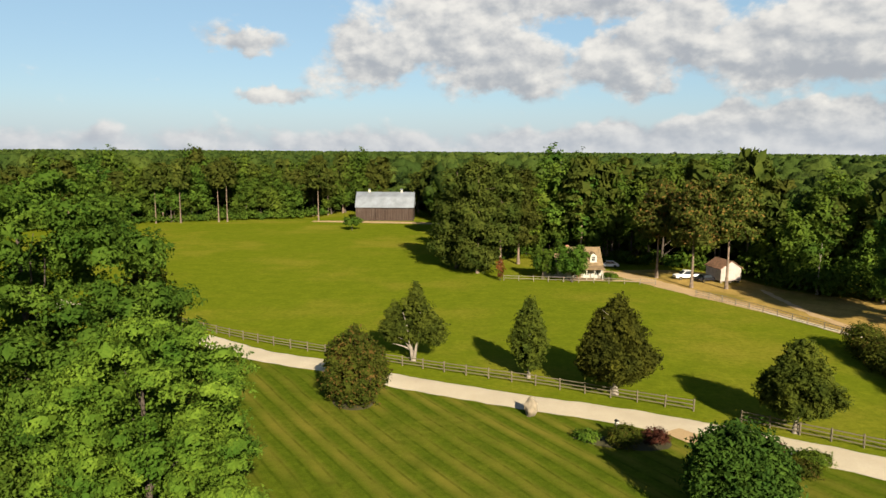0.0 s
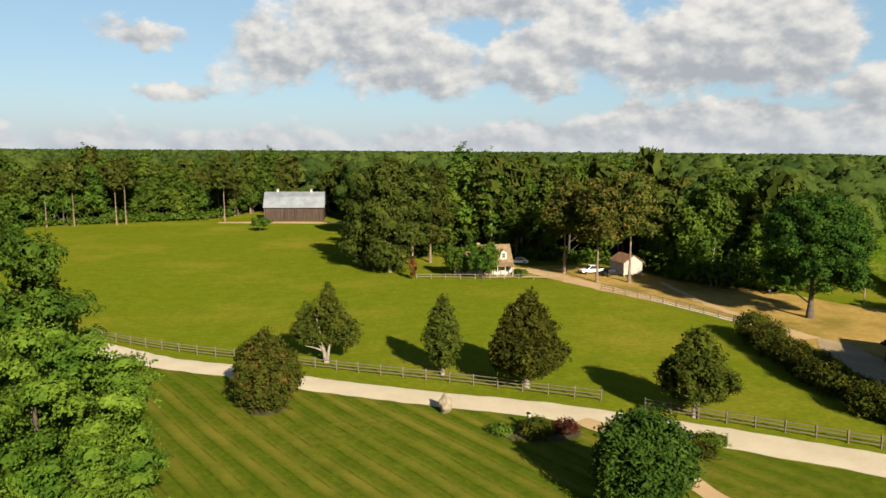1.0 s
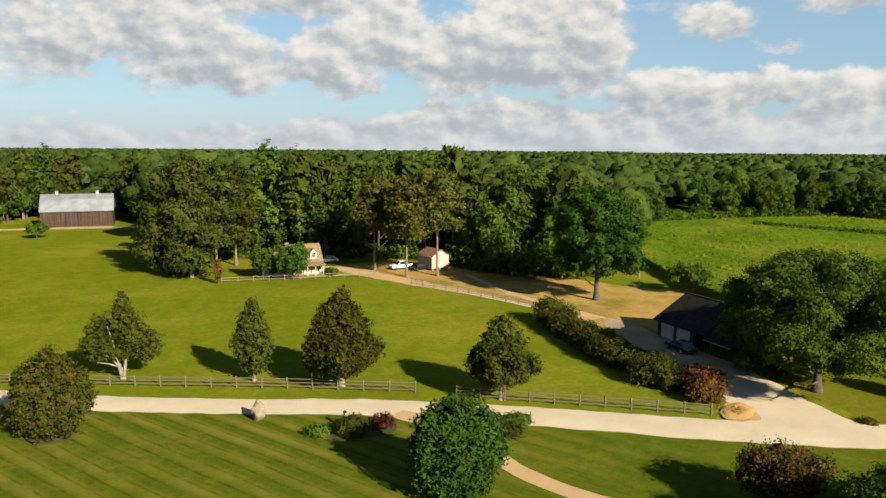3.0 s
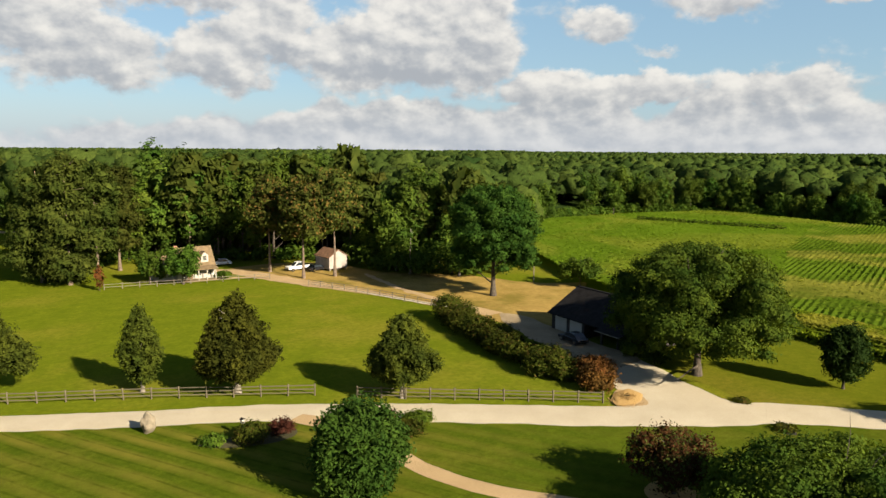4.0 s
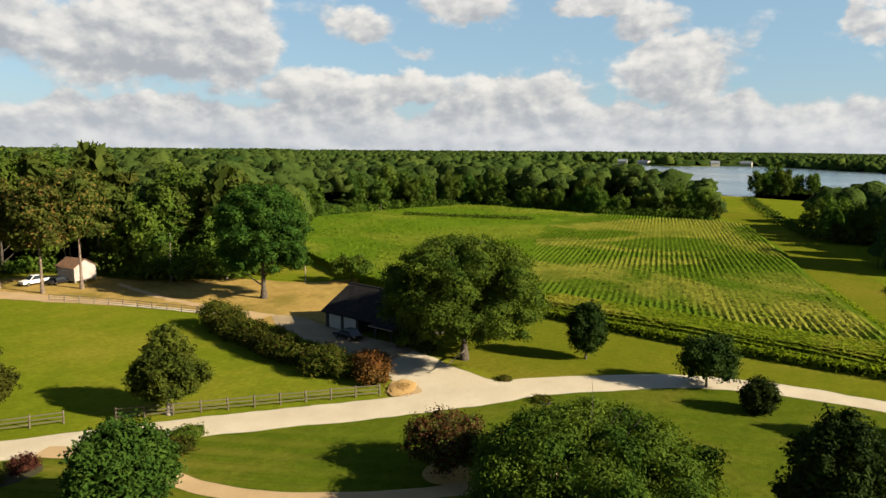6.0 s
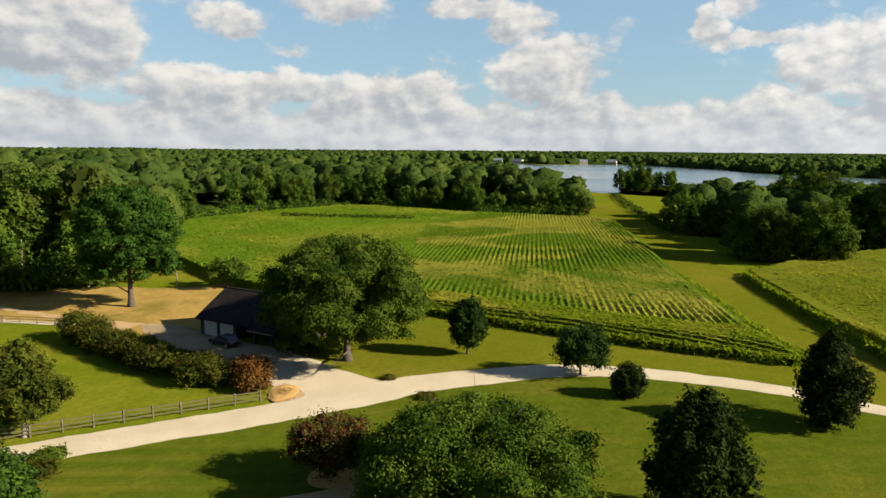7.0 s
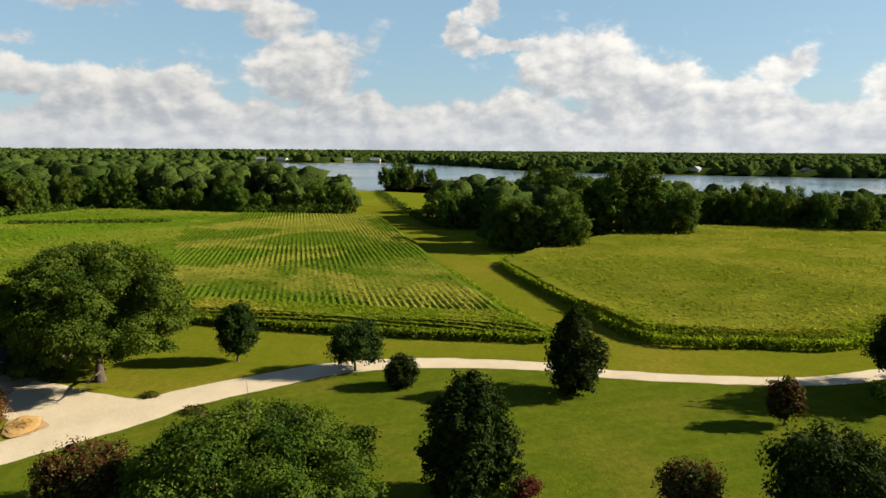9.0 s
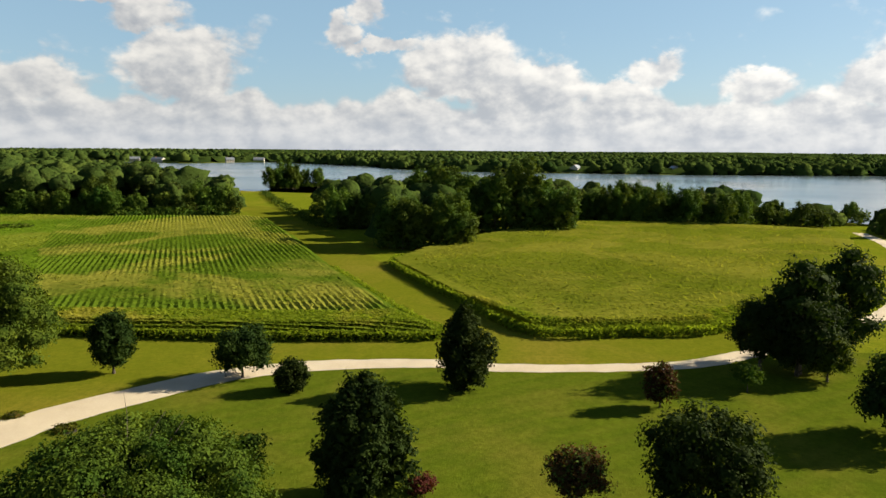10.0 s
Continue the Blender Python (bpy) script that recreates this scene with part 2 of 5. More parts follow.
MAT["grass"] = grass_material("grass", (0.080, 0.104, 0.006), (0.122, 0.142, 0.009), (0.186, 0.158, 0.021), 0.75)
MAT["lawn"] = grass_material("lawn", (0.045, 0.067, 0.005), (0.073, 0.094, 0.007), (0.142, 0.116, 0.020), 0.48, (148, 2.6, 0.60), 0.06)
MAT["verge"] = grass_material("verge", (0.078, 0.094, 0.006), (0.108, 0.114, 0.009), (0.165, 0.128, 0.022), 0.6)
MAT["dry_grass"] = grass_material("dry_grass", (0.23, 0.155, 0.045), (0.34, 0.235, 0.075), (0.085, 0.088, 0.010), 0.75, None, 0.10)


def plank_material(name, a, b):
    """Upright weathered boards."""
    m, n = material(name)
    p = n.add("ShaderNodeTexCoord").outputs["Object"]
    streak = n.noise(n.add("ShaderNodeMapping", {"Vector": p, "Scale": (2.6, 2.6, 0.05)}).outputs[0], 1.0, 4.0, 0.7)
    stain = n.noise(p, 0.35, 4.0)
    c = n.mix(n.ramp(streak, 0.35, 0.65), tuple(0.4 * v for v in a) + (1,), b + (1,))
    c = n.mix(n.ramp(stain, 0.35, 0.65, 0, 0.7), c, a + (1,))
    finish(n, c, 0.95, streak, 0.03, spec=0.1)
    return m


def gravel_material(name, a, b, c2):
    m, n = material(name)
    p = where(n)
    big = n.noise(p, 0.25, 5.0)
    fine = n.noise(p, 9.0, 3.0, 0.7)
    stone = n.add("ShaderNodeTexVoronoi", {"Vector": p, "Scale": 14.0}).outputs["Color"]
    grey = n.add("ShaderNodeRGBToBW", {0: stone}).outputs[0]
    c = n.mix(n.ramp(big, 0.3, 0.7), a + (1,), b + (1,))
    c = n.mix(n.ramp(fine, 0.4, 0.75, 0, 0.45), c, c2 + (1,))
    c = n.mix(n.math("MULTIPLY", grey, 0.25), c, c2 + (1,))
    finish(n, c, 0.95, n.math("ADD", grey, fine), 0.03, spec=0.1)
    return m


MAT["gravel"] = gravel_material("gravel", (0.36, 0.312, 0.228), (0.43, 0.378, 0.282), (0.26, 0.218, 0.155))
# yard gravel by the garage, with the oak's shade put into its colour
MAT["gravel_shaded"] = gravel_material("gravel_shaded", (0.19, 0.142, 0.085), (0.30, 0.236, 0.150), (0.12, 0.090, 0.050))
MAT["sand_path"] = gravel_material("sand_path", (0.30, 0.21, 0.11), (0.37, 0.265, 0.145), (0.21, 0.145, 0.075))
MAT["straw"] = gravel_material("straw", (0.30, 0.19, 0.07), (0.40, 0.26, 0.10), (0.18, 0.11, 0.04))
MAT["stone"] = plain("stone", (.24, .20, .14), 0.9, 0.25, 1.5, 0.05)
MAT["fence_wood"] = plain("fence_wood", (.105, .088, .055), 0.9, 0.25, 2.0, 0.01)
MAT["fence_white"] = plain("fence_white", (.145, .125, .09), 0.8, 0.1, 2.0, 0.01)
MAT["barn_wood"] = plank_material("barn_wood", (0.034, 0.021, 0.016), (0.080, 0.062, 0.052))
MAT["metal_roof"] = plain("metal_roof", (.20, .22, .245), 0.5, 0.14, 0.4, 0.005, metallic=0.4)
MAT["white_paint"] = plain("white_paint", (.32, .30, .26), 0.6, 0.06, 1.0, 0.004)
MAT["shed_paint"] = plain("shed_paint", (.31, .268, .24), 0.8, 0.12, 1.0, 0.01)
MAT["cedar_roof"] = plain("cedar_roof", (.15, .105, .055), 0.9, 0.2, 1.5, 0.02)
MAT["brown_roof"] = plain("brown_roof", (.15, .08, .045), 0.9, 0.2, 1.5, 0.02)
MAT["dark_roof"] = plain("dark_roof", (.014, .013, .013), 0.95, 0.25, 1.2, 0.02, spec=0.1)
MAT["dark_wall"] = plain("dark_wall", (.035, .03, .027), 0.9, 0.2, 1.0, 0.01)
MAT["brick"] = plain("brick", (0.34, 0.17, 0.10), 0.9, 0.25, 3.0, 0.01)
MAT["car_white"] = plain("car_white", (.6, .6, .6), 0.25, 0.03, 1.0, 0.0, spec=0.5)
MAT["car_black"] = plain("car_black", (0.012, 0.012, 0.014), 0.2, 0.03, 1.0, 0.0, spec=0.5)
MAT["rubber"] = plain("rubber", (0.015, 0.015, 0.015), 0.9, 0.1)
MAT["glass_dark"] = plain("glass_dark", (0.02, 0.025, 0.03), 0.08, 0.02, 1.0, 0.0, spec=0.6)
MAT["chrome"] = plain("chrome", (0.6, 0.6, 0.6), 0.25, 0.03, 1.0, 0.0, metallic=1.0)


def crop_material(name, low, top, tassel, patch_scale, patch_dark):
    m, n = material(name)
    p = where(n)
    isl = n.add("ShaderNodeNewGeometry").outputs["Random Per Island"]
    z = n.add("ShaderNodeSeparateXYZ", {0: p}).outputs[2]
    mid = n.noise(p, patch_scale, 5.0, 0.6, 0.6)
    fine = n.noise(p, 1.4, 4.0, 0.7)
    c = n.mix(n.ramp(fine, 0.3, 0.7), low + (1,), top + (1,))
    ripe = n.math("MULTIPLY", n.smooth(z, 1.4, 2.2), n.smooth(mid, 0.44, 0.58))
    c = n.mix(ripe, c, tassel + (1,))
    lush = n.smooth(n.noise(p, 0.022, 4.0, 0.6, 0.8), 0.52, 0.66)
    c = n.mix(n.math("MULTIPLY", lush, 0.55), c, tuple(v * 0.8 for v in low) + (1,))
    c = n.mix(n.math("MULTIPLY", isl, 0.22), c, tuple(v * patch_dark for v in low) + (1,))
    b = n.add("ShaderNodeBsdfPrincipled", {"Base Color": c, "Roughness": 0.9, "Specular IOR Level": 0.0})
    tr = n.add("ShaderNodeBsdfTranslucent", {0: n.mix(1.0, c, (1.5, 1.55, 0.7, 1), "MULTIPLY")})
    mixed = n.add("ShaderNodeMixShader", {0: 0.42, 1: b.outputs[0], 2: tr.outputs[0]})
    n.add("ShaderNodeOutputMaterial", {0: mixed.outputs[0]})
    return m


MAT["corn"] = crop_material("corn", (0.052, 0.096, 0.007), (0.100, 0.148, 0.011), (0.214, 0.212, 0.032), 0.03, 0.75)
MAT["corn_light"] = crop_material("corn_light", (0.092, 0.140, 0.009), (0.158, 0.192, 0.014), (0.230, 0.220, 0.030), 0.05, 0.75)
MAT["corn_ripe"] = crop_material("corn_ripe", (0.106, 0.138, 0.011), (0.168, 0.186, 0.017), (0.235, 0.220, 0.032), 0.05, 0.75)
MAT["crop_green"] = crop_material("crop_green", (0.080, 0.142, 0.009), (0.126, 0.190, 0.014), (0.166, 0.196, 0.022), 0.02, 0.75)
MAT["soil"] = plain("soil", (.05, .045, .015), 0.95, 0.3, 0.2, 0.03)

m, n = material("water")
p = where(n)
rip = n.noise(n.add("ShaderNodeMapping", {"Vector": p, "Scale": (0.25, 0.6, 1)}).outputs[0], 0.35, 5.0, 0.65)
finish(n, (0.07, 0.10, 0.12, 1), n.ramp(n.noise(p, 0.006, 3.0), 0.3, 0.7, 0.10, 0.26), rip, 0.10, spec=0.5)
MAT["water"] = m


# ---------------------------------------------------------------- mesh helpers
def mesh_from(name, verts, faces, mat, smooth=False):
    me = bpy.data.meshes.new(name)
    me.from_pydata([tuple(v) for v in verts], [], [tuple(f) for f in faces])
    me.materials.append(MAT[mat] if isinstance(mat, str) else mat)
    if smooth:
        me.polygons.foreach_set("use_smooth", [True] * len(me.polygons))
    me.update()
    return me


def quads_mesh(name, verts, mat):
    """One mesh of loose quads, from an array of shape (quads, 4, 3)."""
    q = len(verts)
    me = bpy.data.meshes.new(name)
    me.vertices.add(q * 4)
    me.vertices.foreach_set("co", np.ascontiguousarray(verts, dtype=np.float32).ravel())
    me.loops.add(q * 4)
    me.loops.foreach_set("vertex_index", np.arange(q * 4, dtype=np.int32))
    me.polygons.add(q)
    me.polygons.foreach_set("loop_start", np.arange(0, q * 4, 4, dtype=np.int32))
    me.polygons.foreach_set("loop_total", np.full(q, 4, dtype=np.int32))
    me.materials.append(MAT[mat] if isinstance(mat, str) else mat)
    me.update(calc_edges=True)
    return me


def to_mesh(name, bm, mat, bevel=0.0):
    if bevel:
        bmesh.ops.bevel(bm, geom=list(bm.edges), offset=bevel, segments=1, affect="EDGES")
    me = bpy.data.meshes.new(name)
    bm.to_mesh(me)
    bm.free()
    me.materials.append(MAT[mat] if isinstance(mat, str) else mat)
    return me


def part(name, data, parent, label="", m=None):
    ob = new(name, data)
    ob.parent = parent
    if m is not None:
        ob.matrix_basis = m
    if label:
        ob["label"] = label
    return ob


def box_bm(sx, sy, sz, at=(0, 0, 0), bm=None):
    """A box of that size whose base is centred at a point."""
    bm = bm or bmesh.new()
    r = bmesh.ops.create_cube(bm, size=1.0)
    bmesh.ops.transform(bm, verts=r["verts"], matrix=Matrix.Translation((at[0], at[1], at[2] + sz / 2)) @ Matrix.Diagonal((sx, sy, sz, 1)))
    return bm


def box(name, size, at, mat, parent, label="", bevel=0.0, turn=0.0):
    me = to_mesh(name, box_bm(*size), mat, bevel)
    return part(name, me, parent, label, pose(at[0], at[1], at[2], 0, 0, turn))


def prism(name, outline, depth, mat, parent, label="", m=None, bevel=0.0):
    """An outline in x and z, drawn out along y by depth, centred."""
    bm = bmesh.new()
    lo = [bm.verts.new((x, -depth / 2, z)) for x, z in outline]
    f = bm.faces.new(lo)
    r = bmesh.ops.extrude_face_region(bm, geom=[f])
    bmesh.ops.translate(bm, verts=[v for v in r["geom"] if isinstance(v, bmesh.types.BMVert)], vec=(0, depth, 0))
    bmesh.ops.recalc_face_normals(bm, faces=list(bm.faces))
    return part(name, to_mesh(name, bm, mat, bevel), parent, label, m)


def thing(name, x, y, z=0.0, turn=0.0, label="", category="", group="", kind=""):
    ob = new(name)
    ob.matrix_basis = pose(x, y, z, 0, 0, turn)
    return tagged(ob, label, category, group, kind)


def inside(px, py, poly):
    """Which of the points lie in the polygon."""
    px, py = np.asarray(px, float), np.asarray(py, float)
    res = np.zeros(px.shape, bool)
    for (x0, y0), (x1, y1) in zip(poly, poly[1:] + poly[:1]):
        c = (y0 > py) != (y1 > py)
        with np.errstate(divide="ignore", invalid="ignore"):
            res ^= c & (px < (x1 - x0) * (py - y0) / (y1 - y0 + 1e-12) + x0)
    return res


def smooth_line(points, step=1.0):
    """A rounded line through the points."""
    p = [Vector((*q, 0)) for q in points]
    p = [2 * p[0] - p[1]] + p + [2 * p[-1] - p[-2]]
    out = []
    for i in range(1, len(p) - 2):
        k = max(2, int((p[i + 1] - p[i]).length / step))
        for j in range(k):
            u = j / k
            a, b, c, d = p[i - 1], p[i], p[i + 1], p[i + 2]
            out.append(0.5 * (2 * b + (c - a) * u + (2 * a - 5 * b + 4 * c - d) * u * u + (3 * b - a - 3 * c + d) * u ** 3))
    return out + [p[-2]]


def ribbon(name, line, widths, z, mat, rag=0.35, label="", category="", across=6):
    """A strip of ground along a line, with ragged edges and a slight crown."""
    pts = smooth_line(line, 0.8)
    seg = np.linspace(0, len(widths) - 1, len(pts))
    verts, faces = [], []
    for i, q in enumerate(pts):
        d = (pts[min(i + 1, len(pts) - 1)] - pts[max(i - 1, 0)]).normalized()
        side = Vector((d.y, -d.x, 0))
        w = float(np.interp(seg[i], range(len(widths)), widths)) / 2
        for j in range(across + 1):
            s = 2 * j / across - 1
            r = rag * noise.noise(Vector((q.x * 0.45, q.y * 0.45, 7.0 * (1 if s > 0 else -1)))) if abs(s) > 0.99 else 0
            o = q + side * (s * w + r * (1 if s > 0 else -1))
            verts.append((o.x, o.y, z + 0.05 * (1 - s * s) - 0.02 * math.exp(-((abs(s) - 0.5) / 0.12) ** 2)))
    k = across + 1
    for i in range(len(pts) - 1):
        for j in range(across):
            faces.append((i * k + j, i * k + j + 1, (i + 1) * k + j + 1, (i + 1) * k + j))
    ob = new(name, mesh_from(name, verts, faces, mat, True))
    return tagged(ob, label, category, kind="structure")


def patch(name, outline, z, mat, rag=0.6, label="", category="", kind="structure", step=1.5):
    """A sheet of ground inside a rounded outline with a ragged edge."""
    pts = smooth_line(outline + outline[:1], step)[:-1]
    bm = bmesh.new()
    vs = []
    for q in pts:
        o = noise.noise_vector(Vector((q.x * 0.3, q.y * 0.3, 3.3))) * rag
        vs.append(bm.verts.new((q.x + o.x, q.y + o.y, z)))
    f = bm.faces.new(vs)
    bmesh.ops.triangulate(bm, faces=[f])
    bmesh.ops.recalc_face_normals(bm, faces=list(bm.faces))
    if bm.faces[:] and sum(g.normal.z for g in bm.faces) < 0:
        bmesh.ops.reverse_faces(bm, faces=list(bm.faces))
    ob = new(name, to_mesh(name, bm, mat))
    return tagged(ob, label, category, kind=kind)


# ---------------------------------------------------------------- trees


def tube(path, radii, sides=7):
    """Vertices and faces of a tapering tube along a path."""
    verts, faces = [], []
    for i, q in enumerate(path):
        d = (path[min(i + 1, len(path) - 1)] - path[max(i - 1, 0)]).normalized()
        u = d.orthogonal().normalized()
        v = d.cross(u)
        for k in range(sides):
            a = 2 * math.pi * k / sides
            verts.append(q + (u * math.cos(a) + v * math.sin(a)) * radii[i])
    for i in range(len(path) - 1):
        for k in range(sides):
            faces.append((i * sides + k, i * sides + (k + 1) % sides, (i + 1) * sides + (k + 1) % sides, (i + 1) * sides + k))
    faces.append(tuple((len(path) - 1) * sides + k for k in range(sides)))
    return verts, faces


def wood_mesh(name, h, r, limbs, mat, rng, lean=0.03, stems=1, spread=0.0):
    """A trunk (or several stems) with limbs; limbs: rows of start height, length, rise in degrees."""
    verts, faces = [], []

    def put(path, radii, sides=7):
        v, f = tube(path, radii, sides)
        o = len(verts)
        verts.extend(v)
        faces.extend(tuple(o + i for i in q) for q in f)

    for s in range(stems):
        a0 = 2 * math.pi * s / stems + 0.7
        tip = Vector((math.cos(a0), math.sin(a0), 0)) * spread
        path, rad = [], []
        for i in range(9):
            u = i / 8
            wob = Vector((noise.noise(Vector((u * 2, s, h))), noise.noise(Vector((u * 2, s + 9, h))), 0)) * lean * h
            path.append(Vector((0, 0, -0.3 + (h + 0.3) * u)) + wob * u + tip * u)
            flare = 1 + 0.7 * math.exp(-u * 14)
            rad.append(r * flare * (1 - 0.86 * u) / math.sqrt(stems))
        put(path, rad, 8)
    for z0, length, rise in limbs:
        a = rng.uniform(0, 2 * math.pi)
        base = Vector((0, 0, z0))
        d = Vector((math.cos(a) * math.cos(radians(rise)), math.sin(a) * math.cos(radians(rise)), math.sin(radians(rise))))
        path = [base]
        for i in range(1, 5):
            d = (d + Vector(rng.normal(0, 0.16, 3)) + Vector((0, 0, 0.06))).normalized()
            path.append(path[-1] + d * length / 4)
        r0 = r * 0.42 * (1 - 0.6 * z0 / h)
        put(path, [r0 * (1 - 0.2 * i) for i in range(5)], 5)
    return mesh_from(name, verts, faces, mat, True)


def leaf_quads(centres, out, size, rng, stretch=1.0, droop=0.0, jitter=0.85):
    """Leaf sprays: one bent quad at each centre, facing roughly outwards."""
    k = len(centres)
    nrm = out + rng.normal(0, jitter, (k, 3)) + np.array([0, 0, 0.35])
    nrm /= np.linalg.norm(nrm, axis=1)[:, None] + 1e-9
    ref = rng.normal(0, 1, (k, 3))
    ref[:, 2] -= droop
    u = ref - nrm * np.sum(ref * nrm, axis=1)[:, None]
    u /= np.linalg.norm(u, axis=1)[:, None] + 1e-9
    v = np.cross(nrm, u)
    s = size * rng.uniform(0.6, 1.35, (k, 1))
    a = centres + u * s * stretch
    b = centres + v * s * 0.5 + nrm * s * 0.15
    c = centres - u * s * stretch * 0.8
    d = centres - v * s * 0.5 + nrm * s * 0.15
    return np.stack([a, b, c, d], axis=1)


def ripple(p, wave, seed=0):
    """A cheap rolling field in space, about -1.5 to 1.5, that swells and sinks over the given length."""
    r = np.random.default_rng(900 + seed)
    k = r.normal(0, 1, (7, 3))
    k *= (2 * math.pi / wave) * r.uniform(0.7, 1.4, (7, 1)) / np.linalg.norm(k, axis=1)[:, None]
    return np.sin(p @ k.T + r.uniform(0, 6.28, 7)).sum(axis=1) * 0.38


def lobes_crown(lobes, cover, size, rng, fill=0.25, stretch=1.0, clump=5, clump_r=0.5, flat=1.0, core=True, jitter=0.55, wave=None, depth_of=0.26, pocket=-0.5):
    """Leaves over the joint outside of a set of lobes (centre, radii): clumps on each lobe's shell, over a coarse inner layer."""
    cs, os_, big, bigo = [], [], [], []
    mid = np.array([l[0] for l in lobes])
    rad = np.array([l[1] for l in lobes])
    per_area = cover / (size * size * stretch)
    wave = wave or min(2.2, max(0.6, 0.14 * float((mid + rad).max(axis=0)[2] - (mid - rad).min(axis=0)[2])))
    for i, ((cx, cy, cz), (rx, ry, rz)) in enumerate(lobes):
        area = 4 * math.pi * ((rx * ry) ** 1.6 / 3 + (rx * rz) ** 1.6 / 3 + (ry * rz) ** 1.6 / 3) ** (1 / 1.6)
        for share, lists in ((1.0, (cs, os_)), (0.0 if not core else 1.0, (big, bigo))):
            inner = lists[0] is big
            k = max(6, int(area * per_area / clump)) if not inner else int(max(8, area * 0.55 / (3.2 * size) ** 2))
            if not share:
                continue
            d = rng.normal(0, 1, (k, 3))
            d /= np.linalg.norm(d, axis=1)[:, None]
            d = d[d[:, 2] > -0.8]
            k = len(d)
            depth = 0.55 * np.ones((k, 1)) if inner else 1 - fill * rng.random((k, 1)) ** 1.5
            lump = 1 + 0.14 * np.sin(d[:, :1] * 5 + cx * 3) * np.cos(d[:, 1:2] * 6 + cz)
            c = np.array([cx, cy, cz]) + d * np.array([rx, ry, rz]) * depth * lump
            near = np.full(k, 9.0)
            for q in range(len(lobes)):
                if q != i:
                    near = np.minimum(near, np.linalg.norm((c - mid[q]) / rad[q], axis=1))
            c, d = c[near > 0.74], d[near > 0.74]
            if not inner and len(c):
                swell = ripple(c, wave, i)
                keep = swell + rng.normal(0, 0.25, len(c)) > pocket
                c, d = (c + d * (depth_of * wave * swell)[:, None])[keep], d[keep]
            if not inner:
                c = np.repeat(c, clump, axis=0) + rng.normal(0, clump_r, (len(c) * clump, 3)) * np.array([1, 1, 0.65 * flat])
                d = np.repeat(d, clump, axis=0)
            lists[0].append(c)
            lists[1].append(d)
    q = leaf_quads(np.concatenate(cs), np.concatenate(os_) * 1.2, size, rng, stretch, jitter=jitter)
    if core:
        q = np.concatenate([q, leaf_quads(np.concatenate(big), np.concatenate(bigo) * 2.0, size * 3.2, rng, 1.0, jitter=0.3)])
    return q


def tree(x, y, wood, leaves, name, label, category="tree", group="", turn=0.0, z=0.0):
    t = thing(name, x, y, z, turn, label, category, group)
    if wood:
        part("trunk", wood, t)
    part("crown", leaves, t)
    return t


def spread_lobes(h0, h1, rad, count, rng, top=0.75):
    """Lobes for a broad crown between two heights."""
    out = []
    mid, half = (h0 + h1) / 2, (h1 - h0) / 2
    for i in range(count):
        a = 2.39996 * i + rng.uniform(-0.3, 0.3)
        u = (i + 0.5) / count
        zz = -0.75 + 1.6 * u
        rr = math.sqrt(max(0.05, 1 - min(1, abs(zz)) ** 2.2)) * 0.76
        s = rng.uniform(0.20, 0.40) * (16 / max(16, count)) ** 0.40
        rr *= rng.uniform(0.80, 1.24)
        out.append(((rad * rr * math.cos(a), rad * rr * math.sin(a), mid + half * zz * 0.78),
                    (rad * s * 1.1, rad * s * 1.1, half * s * (0.95 + 0.2 * rng.random()))))
    out.append(((0, 0, mid), (rad * 0.5, rad * 0.5, half * 0.72)))
    return out


def pads(h0, h1, rad, count, rng, r0, r1, flat):
    """Layered sprays for a crown: flattened pads over its whole outside, and fewer within."""
    out = []
    mid, half = (h0 + h1) / 2, (h1 - h0) / 2
    for i in range(count):
        u = (i + 0.5) / count
        zz = 1 - 1.75 * u
        a = 2.39996 * i + rng.uniform(-0.4, 0.4)
        inner = rng.uniform(0.80, 1.0) if i % 4 else rng.uniform(0.45, 0.7)
        swell = 1 + 0.16 * math.sin(3 * a + 4 * zz) * math.cos(2.2 * a - 3 * zz)
        rr = math.sqrt(max(0.0, 1 - abs(zz) ** 2.3)) * inner * swell
        r = rng.uniform(r0, r1)
        out.append((((rad - 0.6 * r) * rr * math.cos(a), (rad - 0.6 * r) * rr * math.sin(a), mid + (half - flat * r) * zz * inner), (r, r, r * flat * rng.uniform(0.8, 1.2))))
    return out


def broadleaf(name, x, y, h, width, mat, label, h0=None, lobes=22, leaf=0.2, seed=1, bark="bark", r=None, group="", fill=0.28, clump_r=0.26, cover=1.25, wave=None, depth_of=0.26, pocket=-0.45, pad=None):
    rng = np.random.default_rng(seed)
    h0 = 0.22 * h if h0 is None else h0
    width *= 0.94
    ls = pads(h0, h, width / 2 * 1.06, lobes, rng, *pad) if pad else spread_lobes(h0, h, width / 2, lobes, rng)
    lv = quads_mesh("crown", lobes_crown(ls, cover, leaf, rng, fill, clump=6, clump_r=clump_r, wave=wave, depth_of=depth_of, pocket=pocket), mat)
    limbs = [(h0 + (h - h0) * u, width * 0.36, 30 + 40 * u) for u in np.linspace(0.02, 0.6, 9)]
    wd = wood_mesh("trunk", h * 0.88, r or max(0.08, h * 0.022), limbs, bark, rng)
    return tree(x, y, wd, lv, name, label, group=group)


